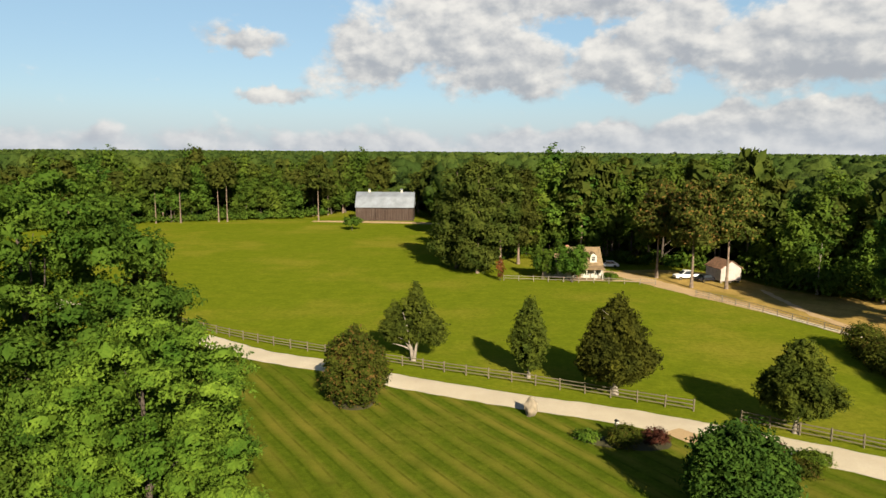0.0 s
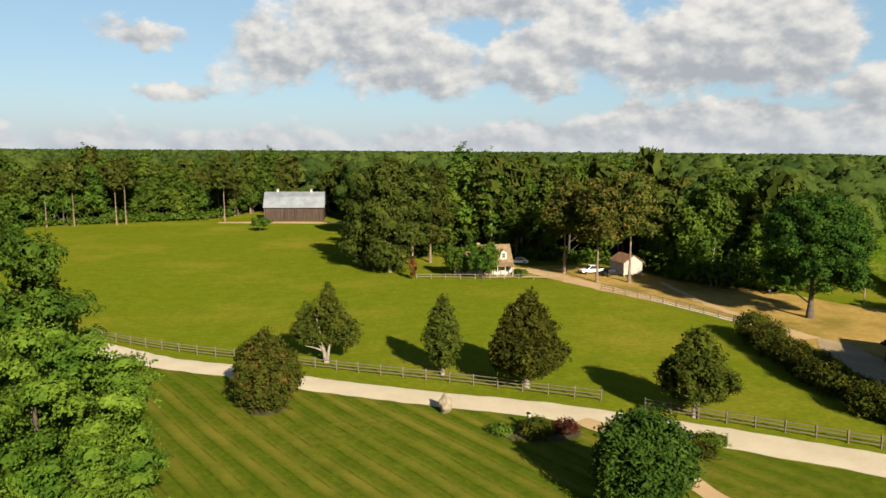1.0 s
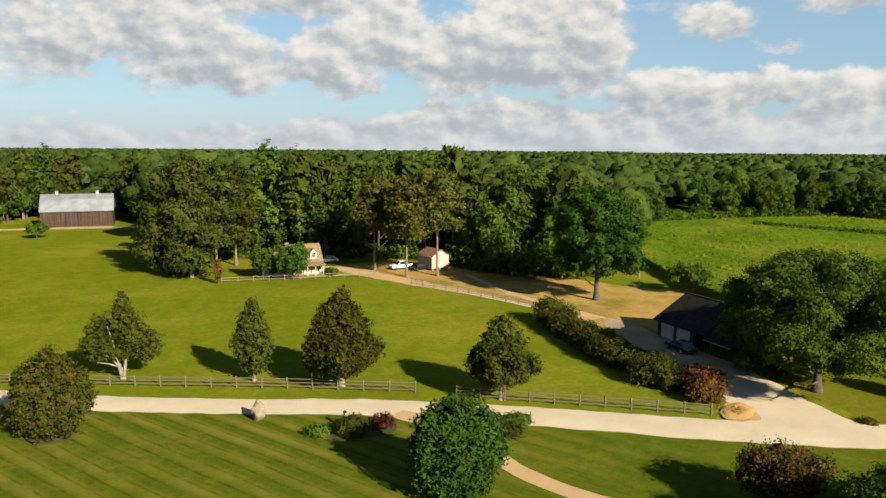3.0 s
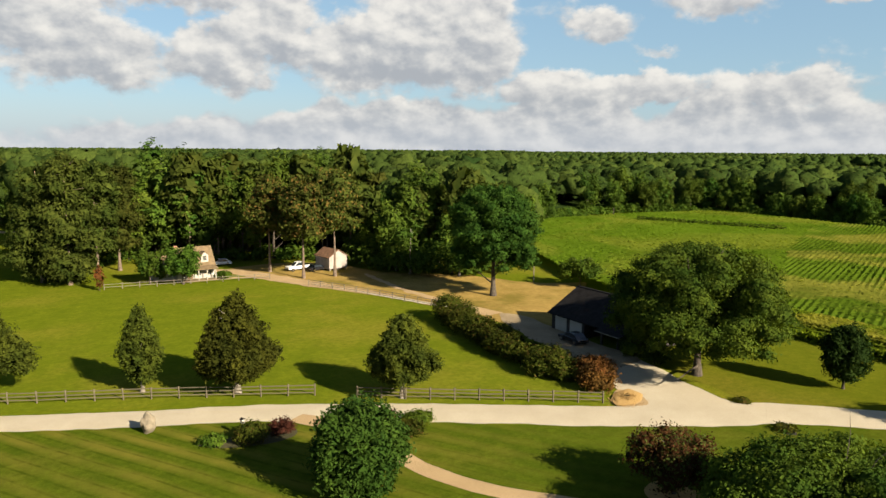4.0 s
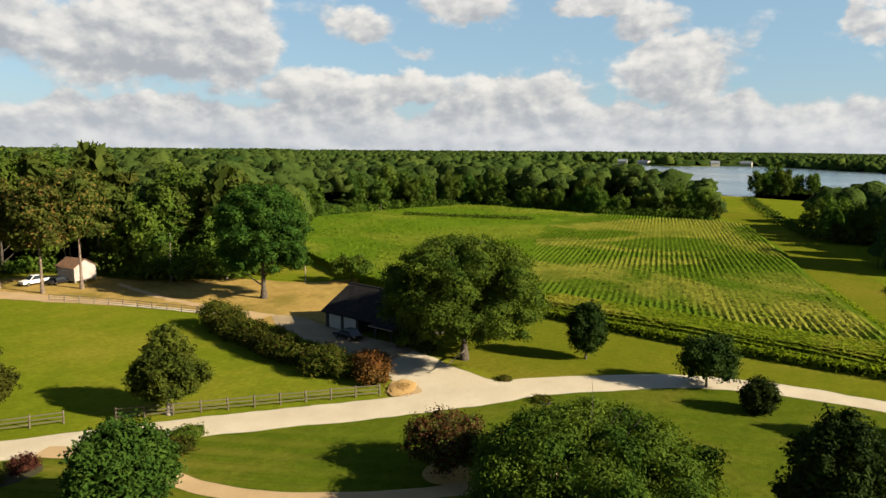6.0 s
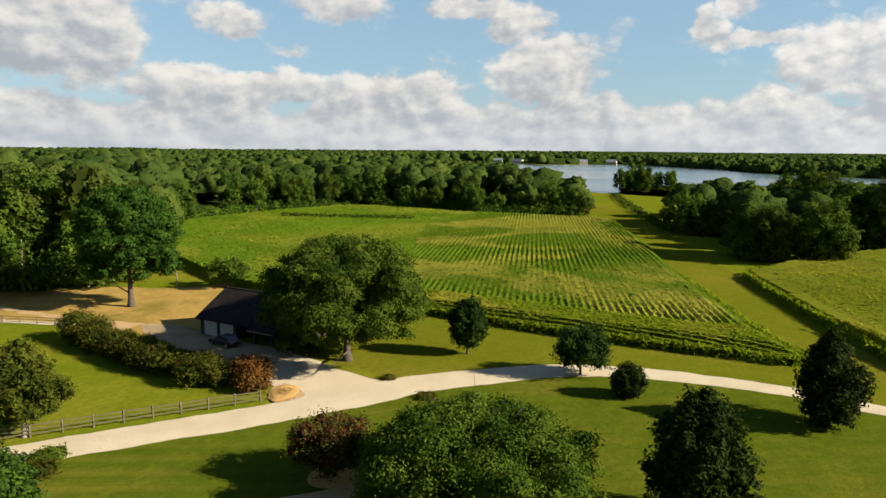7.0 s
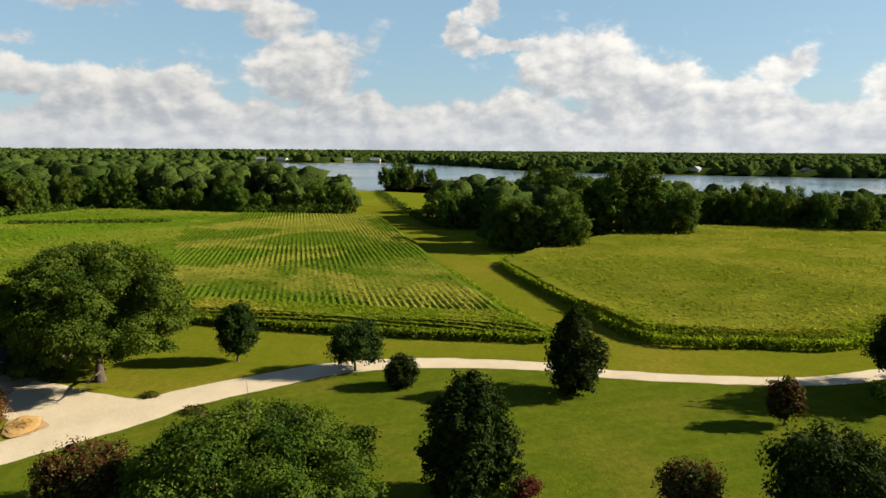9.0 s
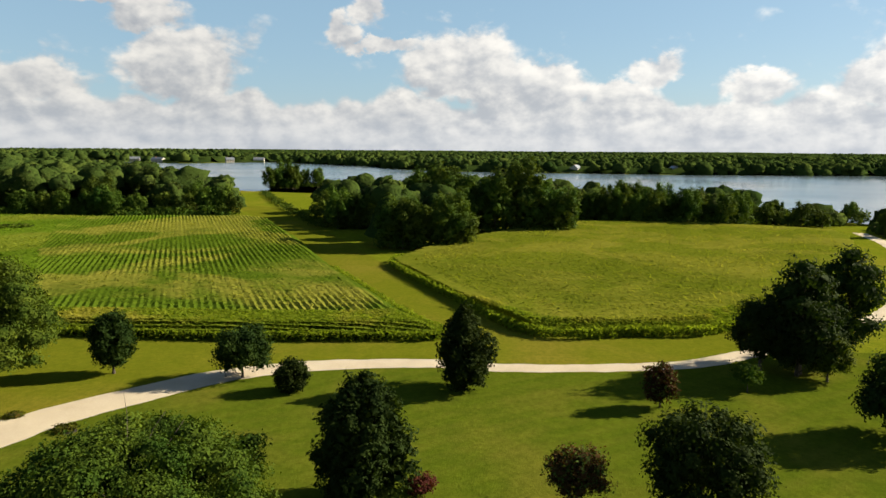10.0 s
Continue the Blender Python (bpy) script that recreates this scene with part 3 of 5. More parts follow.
def tufts(h0, h, rad, prof, count, size, rng, seed, lump):
    """Small upright lobes all over a crown whose half width at each height follows prof(u)."""
    out = [((0, 0, h0 + (h - h0) * u), (rad * 0.55 * prof(u) + 0.1, rad * 0.55 * prof(u) + 0.1, (h - h0) * 0.16)) for u in (0.2, 0.4, 0.6, 0.8)]
    w = np.array([prof(v) + 0.12 for v in np.linspace(0, 1, 60)])
    cum = np.cumsum(w) / w.sum()
    for i in range(count):
        u = float(np.interp((i + 0.5) / count, cum, np.linspace(0, 1, 60)))
        a = 2.39996 * i + rng.uniform(-0.35, 0.35)
        b = 1 + lump * noise.noise(Vector((math.cos(a) * 1.4 + seed, math.sin(a) * 1.4, u * 4.0))) + rng.normal(0, 0.06)
        r = rad * prof(u) * b
        s = size * rng.uniform(0.75, 1.25) * (0.55 + 0.45 * min(1.0, prof(u) * 1.6))
        rr = max(0.0, r - s * 0.8)
        out.append(((rr * math.cos(a), rr * math.sin(a), h0 + (h - h0 - s) * u + s * 0.5), (s, s, s * 1.45)))
    return out


def evergreen(name, x, y, h, width, mat, label, prof, h0=0.3, leaf=0.15, seed=1, lump=0.3, count=70, tuft=0.11, stems=1, spread=0.0, bark="bark", r=None, category="tree", cover=1.2, stretch=1.3):
    rng = np.random.default_rng(seed)
    width *= 0.86
    lobes = tufts(h0, h, width / 2, prof, count, tuft * width, rng, seed * 3.1, lump)
    lv = quads_mesh("crown", lobes_crown(lobes, cover, leaf, rng, 0.3, stretch, clump=5, clump_r=0.15, jitter=0.8), mat)
    limbs = [(h0 + (h - h0) * u, width * 0.35 * (1 - 0.5 * u), 35) for u in np.linspace(0.02, 0.7, 10)]
    wd = wood_mesh("trunk", h * 0.9, r or max(0.1, h * 0.02), limbs, bark, rng, stems=stems, spread=spread)
    return tree(x, y, wd, lv, name, label, category)


def ovate(u):
    return math.sin(math.pi * min(1, max(0, 0.06 + 0.92 * u)) ** 0.75) ** 0.8


def forked(u):
    return (0.45 + 0.55 * math.sin(math.pi * min(1.0, u * 1.5 + 0.15)) if u < 0.55 else 0.62 * ((1 - u) / 0.45) ** 0.6) + 0.02


def teardrop(u):
    return (1 - u) ** 0.62 * min(1.0, 0.5 + u * 2.4) * 1.12


def conic(u):
    return (1 - u) ** 0.75 * min(1, 0.35 + u * 4.5) + 0.04


def globe(u):
    return math.sqrt(max(0.0, 1 - (2 * u - 1) ** 2)) ** 0.8


def column(u):
    return min(1.0, 0.45 + 2.5 * u) * (1 - u ** 3.2) ** 0.7


# ---------------------------------------------------------------- the ground
def ground_sheet():
    rings = [0, 12, 25, 40, 60, 85, 120, 170, 250, 380, 600, 1000, 1800, 3200, 5200]
    seg = 72
    verts, faces = [(0, 0, 0)], []
    for r in rings[1:]:
        for k in range(seg):
            a = 2 * math.pi * k / seg
            verts.append((r * math.sin(a), r * math.cos(a), 0.0))
    for k in range(seg):
        faces.append((0, 1 + (k + 1) % seg, 1 + k))
    for i in range(len(rings) - 2):
        for k in range(seg):
            a, b = 1 + i * seg + k, 1 + i * seg + (k + 1) % seg
            faces.append((a, b, b + seg, a + seg))
    tagged(new("ground", mesh_from("ground", verts, faces, "grass")), "green pasture grass with yellowed patches reaching the horizon", "grass", kind="structure")


ground_sheet()
ROAD = [(-70, 118), (-52, 107), (-33.4, 93.5), (-24.1, 86.6), (-15.4, 82.4), (-5.4, 76.6), (7.0, 70.7), (17.8, 66.2), (28, 60.6), (38, 54.4), (48, 47.8), (57.5, 42.4),
        (63.5, 39.5), (70.8, 33.2), (76.5, 27.2), (80.5, 17.8), (82.2, 4.1), (80.9, -4.5), (81.6, -18.3), (83.4, -27.8), (87, -34.8), (95, -47), (112, -68), (140, -90), (170, -107), (200, -120), (226, -127)]
ribbon("road", ROAD, [4.6, 4.6, 4.4, 4.2, 4.0, 4.0, 4.2, 4.6, 5.0, 5.4, 5.6, 4.6, 3.6, 3.0, 3.0, 3.0, 3.0, 2.9, 2.9, 2.9, 2.9, 3, 3, 3, 3.4, 3.8, 4], 0.03, "gravel", 0.3, "pale crushed gravel lane winding between lawn and pasture", "road")

patch("lawn", [(-60, 100), (-33, 90.2), (-15, 79.6), (-5, 74), (7, 68.4), (17.5, 63.8), (27.5, 58), (37.5, 51.6), (47.5, 45), (57, 40), (62.8, 37.5), (69.5, 31.5), (75, 26), (79, 17.5),
               (80.6, 4), (79.3, -4.5), (80, -18.5), (82, -28.5), (86, -36), (88, -60), (60, -70), (20, -60), (-20, -40), (-60, 0), (-80, 60)], 0.012, "lawn", 0.3,
      "mown lawn with faint diagonal mowing stripes", "lawn")
patch("verge", [(64, 43.5), (72, 36), (78.5, 29), (82.5, 19), (84.2, 4), (82.8, -5), (83.6, -19), (85.5, -28), (92, -38), (100, -38), (97, -24), (94, -9), (110, -1.2), (152, 16.5), (226, 47), (300, 82),
                (300, 98), (228, 61), (145, 27), (114, 12.6), (95, 2), (93, 17), (93, 58), (88, 66), (76, 66), (66, 56)], 0.02, "verge", 0.5,
      "yellow-green mown grass strip beside the corn", "grass")
patch("dry_yard", [(38, 152), (43, 134), (47, 124), (52.5, 113), (57.6, 99.5), (61, 87), (60.5, 76), (66, 77), (72, 82), (78, 88), (88, 96), (95, 101), (86, 106), (78, 120), (66, 131), (60, 147), (50, 153)], 0.02, "dry_grass", 0.8,
      "sun-bleached tan grass yard round the shed", "yard")
ribbon("farm_track", [(30, 153), (38, 147), (42.5, 137), (46.5, 128), (51.5, 118), (56, 108)], [3.5, 5, 5, 4.4, 3.4, 2.2], 0.04, "sand_path", 0.5, "sandy driveway curving up to the farmhouse", "driveway")
patch("parking_yard", [(50, 45), (54, 51.5), (57, 59), (58, 64), (65.3, 64), (65, 58), (63, 50), (62.5, 43.5), (66, 38), (57, 40)], 0.045, "gravel", 0.4,
      "pale gravel yard in front of the garage", "driveway")
patch("parking_yard", [(57, 58.5), (58.5, 68), (60, 77), (62, 84), (65, 88), (67, 84), (66, 76), (65.6, 67), (65.2, 59)], 0.052, "gravel_shaded", 0.6,
      "grey gravel in front of the garage doors, its colour darkened for the oak's shade", "driveway")
ribbon("garden_path", [(22.2, 63), (24.6, 58.3), (26.2, 51), (27.2, 46), (30, 40.5), (34.5, 35.5), (40, 31), (47, 27)], [3.4, 2.2, 1.9, 1.9, 1.9, 1.9, 1.9, 1.9], 0.03, "sand_path", 0.15, "narrow sandy garden path crossing the lawn", "path")
ribbon("barn_track", [(-48, 255), (-33, 254), (-20, 252.8), (-8, 251), (2, 246), (8, 236)], [4, 6, 6.4, 6, 5, 4], 0.03, "sand_path", 0.4, "pale dirt track in front of the barn", "track")
ribbon("house_path", [(33, 140.5), (37, 139.5), (43, 137.2)], [1.2, 1.2, 1.4], 0.05, "sand_path", 0.15, "light path to the house", "path")
SHORE = [(d * math.sin(radians(a)), d * math.cos(radians(a))) for a, d in
         [(61, 1150), (66, 800), (70, 480), (72, 438), (74.2, 438), (74.7, 530), (78.4, 530), (80, 400), (90, 350), (100, 325), (110, 306), (117, 300), (126, 300), (136, 500), (131, 900), (121, 875), (109, 790), (98, 784), (90, 800), (84.5, 880), (82.5, 1000), (75, 1260), (67, 1200), (61.5, 1500)]]
patch("water", SHORE, 0.05, "water", 3.0,
      "broad calm river reflecting the bright sky", "water", step=12)

# ---------------------------------------------------------------- fields
def edge_drop(p, line, reach, least):
    """How far the crop stoops towards its edge: 1 inside, least at the line."""
    far = np.full(len(p), 9.0)
    for q0, q1 in zip(line, line[1:]):
        q0, q1 = np.array(q0), np.array(q1)
        w = np.clip(((p - q0) @ (q1 - q0)) / ((q1 - q0) @ (q1 - q0)), 0, 1)
        far = np.minimum(far, np.linalg.norm(p - q0 - w[:, None] * (q1 - q0), axis=1))
    return least + (1 - least) * np.clip(far / reach, 0, 1)


def row_field(name, poly, az, spacing, height, mat, label, step=0.6, gap=0.55, seed=3, dip=0.07, patchy=0.05, shoulder=None):
    """A standing crop: a ragged leaf canopy that dips between the rows, more in some patches than in others."""
    rng = np.random.default_rng(seed)
    a = radians(az)
    d, s = np.array([math.sin(a), math.cos(a)]), np.array([math.cos(a), -math.sin(a)])
    pts = np.array(poly)
    us, vs = pts @ d, pts @ s
    quads = []
    for v in np.arange(vs.min(), vs.max(), spacing):
        u = np.arange(us.min(), us.max(), step)
        p = u[:, None] * d + v * s
        ok = inside(p[:, 0], p[:, 1], poly)
        if ok.sum() < 3:
            continue
        k = len(u)
        h = height * (0.965 + 0.07 * rng.random(k)) * rng.uniform(0.985, 1.015)
        some = np.append(np.arange(0, k, 6), k - 1)
        h *= 1 + 0.10 * np.interp(u, u[some], [noise.noise(Vector((q[0] * 0.05, q[1] * 0.05, 0.5))) for q in p[some]])
        thin = np.interp(u, u[some], [noise.noise(Vector((q[0] * patchy, q[1] * patchy, seed + 2.5))) for q in p[some]])
        low = 1 - dip * np.clip(0.70 + 1.2 * thin + 0.25 * rng.normal(0, 1, k), 0.0, 1.35)
        if shoulder:
            h = h * edge_drop(p, shoulder, 2.4, 0.45)
        side = rng.normal(0, 0.06, k)
        top = np.column_stack([p + side[:, None] * s, h])
        wl = spacing * gap * (0.95 + 0.15 * rng.random(k))
        wr = spacing * gap * (0.95 + 0.15 * rng.random(k))
        left = np.column_stack([p - wl[:, None] * s, h * low + 0.05 * rng.random(k)])
        right = np.column_stack([p + wr[:, None] * s, h * low + 0.05 * rng.random(k)])
        i = np.nonzero(ok[:-1] & ok[1:])[0]
        quads.append(np.stack([left[i], left[i + 1], top[i + 1], top[i]], axis=1))
        quads.append(np.stack([top[i], top[i + 1], right[i + 1], right[i]], axis=1))
    return tagged(new(name, quads_mesh(name, np.concatenate(quads), mat)), label, "crop", kind="stuff")


def corn_leaves(name, poly, per_m2, z0, z1, leaf, mat, label, seed, line):
    """Arching leaf blades and tassels over a stretch of corn."""
    rng = np.random.default_rng(seed)
    pts = np.array(poly)
    lo, hi = pts.min(axis=0), pts.max(axis=0)
    k = int((hi - lo).prod() * per_m2)
    p = lo + (hi - lo) * rng.random((k, 2))
    p = p[inside(p[:, 0], p[:, 1], poly)]
    k = len(p)
    swell = np.array([noise.noise(Vector((q[0] * 0.35, q[1] * 0.35, 3.0))) for q in p])
    z = (z0 + (z1 - z0) * rng.random(k) + 0.15 * swell) * edge_drop(p, line, 2.4, 0.45)
    out = np.column_stack([rng.normal(0, 0.5, (k, 2)), np.full(k, 1.6)])
    q = leaf_quads(np.column_stack([p, z]), out, leaf, rng, 1.9, -0.6, jitter=0.4)
    return tagged(new(name, quads_mesh(name, q, mat)), label, "crop", kind="stuff")


CORN_A = [(100, 62), (100, 33), (100.5, 16), (102.5, 8.4), (114, 13.6), (145, 28), (190, 46), (236, 66), (247, 80), (244, 105), (238, 128), (215, 128), (196, 118), (160, 100), (125, 80)]
CORN_B = [(95.5, -10.3), (114, -0.6), (153, 15.6), (172, 9), (193, -1.6), (212, -14), (243, -35), (241, -80), (222, -116), (205, -112), (180, -101), (150, -81), (118, -55), (98.6, -37), (96, -24)]
CROP_C = [(93, 56), (125, 79), (160, 99), (196, 117), (215, 127), (238, 127), (244, 170), (238, 186), (205, 192), (160, 191), (128, 160), (104, 128), (95, 106), (91, 96), (89, 84), (84, 72)]
EDGE_A = [(91.3, 58), (90.2, 33), (91, 13), (93.4, 1.5), (99, 4.4), (99.5, 15), (97.5, 33), (98.5, 60)]
HEADLAND = [(92.2, 57.5), (91.0, 33), (91.8, 14), (93.6, 2.6), (102.5, 8.0), (100.6, 16), (100.2, 33), (100.2, 62)]
row_field("corn_field", CORN_A, 67.5, 1.1, 2.1, "corn", "tall green corn in straight rows with yellow tassels", seed=3, dip=0.16, patchy=0.03, shoulder=[(102.5, 8.4), (114, 13.6), (145, 28), (190, 46), (236, 66)])
FRONT_A = [(92.2, 57.5), (91.0, 33), (91.8, 14), (93.6, 2.6), (102.5, 8.0)]
FRONT_B = [(95.5, -10.3), (96, -24), (98.6, -37), (118, -55), (150, -81)]
row_field("corn_headland", HEADLAND, 1, 0.8, 2.1, "corn_light", "pale green corn rows across the field's end", seed=6, dip=0.014, shoulder=FRONT_A)
row_field("corn_field", CORN_B, 118, 0.9, 1.75, "corn_ripe", "ripening yellow-green corn field", seed=4, step=0.7, dip=0.022, patchy=0.02, shoulder=FRONT_B)
row_field("green_field", CROP_C, 62, 0.8, 1.95, "crop_green", "lush bright green crop field", seed=5, step=0.8, gap=0.62, dip=0.05, patchy=0.03)
INNER_B = [(100, -12), (116, -3), (153, 12), (190, -4), (238, -36), (236, -80), (218, -112), (180, -97), (118, -50), (101, -34)]
INNER_A = [(103, 58), (102.5, 33), (103, 18), (105, 13), (145, 31), (190, 49), (232, 68), (240, 84), (236, 122), (196, 115), (160, 97), (125, 77)]
corn_leaves("corn_leaves", INNER_B, 4, 1.55, 1.95, 0.22, "corn_ripe", "tassels and leaf tips over the ripening corn", 63, [(0, 0), (0, 1)])
corn_leaves("corn_leaves", INNER_A, 1.2, 1.85, 2.3, 0.28, "corn", "tassels and leaf tips over the corn rows", 64, [(0, 0), (0, 1)])
corn_leaves("crop_leaves", CROP_C, 4, 1.6, 2.15, 0.30, "crop_green", "ragged leaf tips over the green crop", 65, [(0, 0), (0, 1)])
corn_leaves("corn_leaves", HEADLAND, 34, 1.85, 2.3, 0.21, "corn_light", "arching corn leaves over the rows at the field's end", 61, FRONT_A)
corn_leaves("corn_leaves", [(95.5, -10.3), (114, -0.6), (114, 0.5), (112, -3.5), (98.5, -11.0), (99.0, -24), (101.2, -35), (116, -49), (118, -55), (98.6, -37), (96, -24)], 34, 1.85, 2.25, 0.21, "corn_light", "arching leaves along the edge of the ripening corn", 62, FRONT_B)


def field_edge(name, line, width, height, mat, label, per_m=9, seed=9, leaf=0.19):
    """Leafy stalks along the edge of a field."""
    rng = np.random.default_rng(seed)
    pts = smooth_line(line, 0.5)
    arr = np.array([(q.x, q.y) for q in pts])
    total = np.linalg.norm(np.diff(arr, axis=0), axis=1).sum()
    k = int(total * per_m)
    i = rng.integers(0, len(arr) - 1, k)
    p = arr[i] + (arr[i + 1] - arr[i]) * rng.random((k, 1)) + rng.normal(0, width, (k, 2))
    z = height * (0.8 if leaf < 0.25 else 1.0) * rng.random(k) ** 0.7
    c = np.column_stack([p, z])
    out = np.column_stack([rng.normal(0, 1, (k, 2)), np.full(k, 1.0)])
    q = leaf_quads(c, out, leaf, rng, 1.8, -0.8)
    return tagged(new(name, quads_mesh(name, q, mat)), label, "crop", kind="stuff")


field_edge("corn_edge", [(92.2, 57.5), (91.0, 33), (91.8, 14), (93.6, 2.6), (103, 7.6), (114, 13.0), (145, 27.4)], 0.35, 1.7, "corn_light", "leafy corn stalks at the edge of the field", per_m=48, leaf=0.2)
field_edge("corn_edge", [(165, 11), (153, 15.6), (114, -0.6), (95.5, -10.3), (96, -24), (98.6, -37), (118, -55), (150, -81)], 0.35, 1.9, "corn_light", "leafy corn stalks at the edge of the field", seed=10, per_m=60, leaf=0.22)
field_edge("corn_edge", [(186, 173), (203, 129)], 0.8, 3.0, "leaf_mid", "dark break of taller stalks across the green field", per_m=40, seed=11, leaf=0.35)
field_edge("ditch_brush", [(395, 114), (340, 93), (262, 62), (226, 46)], 1.2, 1.8, "leaf_mid", "rough brush along the grass corridor", per_m=14, seed=12, leaf=0.4)

# ---------------------------------------------------------------- woods
EDGE = [(-75, 120), (-45, 170), (-36, 235), (-31, 254), (-23, 266), (-12, 270), (-9, 285), (-3, 286), (-0.5, 262), (1, 178), (3, 168), (8, 170), (10.5, 168), (13, 166), (17, 166), (19, 163), (22.5, 163), (24.2, 158), (26, 149), (29.5, 142), (33, 141), (35.5, 146), (37.2, 150),
        (38.2, 205), (40, 254), (46, 298), (53, 312), (57, 292), (62, 280), (71.3, 263)]
ea, ed = np.array([e[0] for e in EDGE]), np.array([e[1] for e in EDGE])
BANDS = [(74.4, 76.4, 440, 480), (76.2, 78.8, 462, 505), (78.6, 83.2, 226, 300), (83.4, 90.3, 178, 250), (86, 98.6, 214, 300), (98, 112, 252, 300), (112, 117.5, 268, 300), (118.2, 119.4, 286, 300), (120.6, 135, 250, 330)]


def in_water(x, y):
    return inside(x, y, SHORE)


def polar(az, d):
    return d * math.sin(radians(az)), d * math.cos(radians(az))


def woods_kinds():
    kinds = []
    for i, (h, w, mat, h0) in enumerate([(21, 12, "leaf_woods", 1.0), (19, 11, "leaf_bright", 0.6), (23, 13, "leaf_woods", 1.5), (16, 12, "leaf_woods", 0.2)]):
        rng = np.random.default_rng(40 + i)
        ls = spread_lobes(h0, h, w / 2, 12, rng)
        lv = quads_mesh("crown", lobes_crown(ls, 0.85, 0.42, rng, 0.25, clump=5, clump_r=0.34, jitter=0.5, pocket=-0.7), mat)
        wd = wood_mesh("trunk", h * 0.85, 0.28, [(h0 + 0.1 * h * j, w * 0.35, 40) for j in range(5)], "bark", rng)
        kinds.append((wd, lv, "broad-leaved woodland tree in full summer leaf", "tree"))
    for i, (h, w, h0) in enumerate([(21, 9.5, 9), (19.5, 9, 8)]):
        rng = np.random.default_rng(60 + i)
        kinds.append((*pine_meshes(h, w, h0, rng, "leaf_pine", 0.55, 0.62), "tall pine with a bare trunk at the edge of the woods", "pine"))
    return kinds


def pine_meshes(h, w, h0, rng, mat, leaf, cover, r=0.28, flat=0.6):
    """A tall pine: bare trunk, then tiers of limbs that end in flattened tufts."""
    lobes, limbs = [], []
    for j in range(15):
        u = j / 14
        z = h0 + (h - h0) * u
        reach = w / 2 * math.sqrt(max(0.06, 1 - (2 * u - 0.85) ** 2 / 1.75)) * rng.uniform(0.55, 1.0)
        a = 2.4 * j + rng.uniform(-0.5, 0.5)
        for k in (0, 1):
            aa = a + math.pi * k * rng.uniform(0.8, 1.2)
            s = reach * rng.uniform(0.42, 0.62)
            lobes.append(((reach * 0.62 * math.cos(aa), reach * 0.62 * math.sin(aa), z + rng.uniform(-0.5, 0.5)), (s + 0.4, s + 0.4, (s + 0.5) * flat)))
        limbs.append((z - 0.6, reach * 0.8, 12))
    lv = quads_mesh("crown", lobes_crown(lobes, cover, leaf, rng, 0.4, 1.3, clump=5, clump_r=0.34), mat)
    wd = wood_mesh("trunk", h * 0.97, r, limbs, "bark_pine", rng, 0.02)
    return wd, lv


KINDS = woods_kinds()


def plant_woods():
    rng = np.random.default_rng(77)
    made = {}
    spots = []
    for a in np.arange(-34, 71.6, 0.1):
        d0 = float(np.interp(a, ea, ed))
        for row in range(3 if a < 40 else 2):
            if rng.random() < 0.1 * d0 * math.pi / 180 / (4.8 + 1.0 * row if a < 40 else 5.8):
                spots.append((a + rng.uniform(-0.2, 0.2), d0 + 3 + row * 7 + rng.uniform(-2.5, 2.5), row))
    for a0, a1, d0, d1 in BANDS:
        for a in np.arange(a0, a1, 0.1):
            for row in range(2):
                if rng.random() < 0.1 * d0 * math.pi / 180 / 4.4:
                    spots.append((a, d0 + 3 + row * 7 + rng.uniform(-2, 2), row))
    for a, d, row in spots:
        x, y = polar(a, d)
        if bool(in_water(x, y)):
            continue
        pine = rng.random() < (0.45 if 8 < a < 37 or a < -20 else 0.35 if a < 38 else 0.0)
        k = int(rng.integers(4, 6)) if pine else int(rng.choice([0, 1, 2, 3], p=[0.3, 0.2, 0.3, 0.2] if a < 38 else [0.4, 0.0, 0.35, 0.25]))
        s = rng.uniform(0.76, 1.10)
        if 38 < a < 72:
            s *= 0.80 - 0.16 * (a - 38) / 33
        elif a >= 72:
            s *= 1.0 if 86 < a < 98.6 and d > 205 else 0.80 if a < 98.6 else 0.70 if a < 112 else 0.42
        elif pine:
            s *= 1.06
        elif a < -16 or 4 < a < 24:
            s *= 1.22
        elif a < 4:
            s *= 1.12
        if row == 0 and not pine:
            s *= 0.85
        m = pose(x, y, 0, 0, 0, rng.uniform(0, 360))
        if k not in made:
            wd, lv, label, cat = KINDS[k]
            made[k] = tree(0, 0, wd, lv, "woodland_tree" if k < 4 else "pine_tree", label, cat, "woodland edge")
            made[k].matrix_basis = m
            made[k].scale = (s, s, s)
        else:
            c = copy_thing(made[k], m)
            c.scale = (s, s, s * rng.uniform(0.92, 1.06))
    return len(spots)


# cottages on the far bank: azimuth, distance, length, turn
FAR_HOUSES = [(64.6, 1335, 16, 20), (66.2, 1262, 22, -15), (71.4, 1252, 14, 30), (73.6, 1268, 18, 5), (99.0, 806, 12, 60), (106.5, 812, 11, 100)]


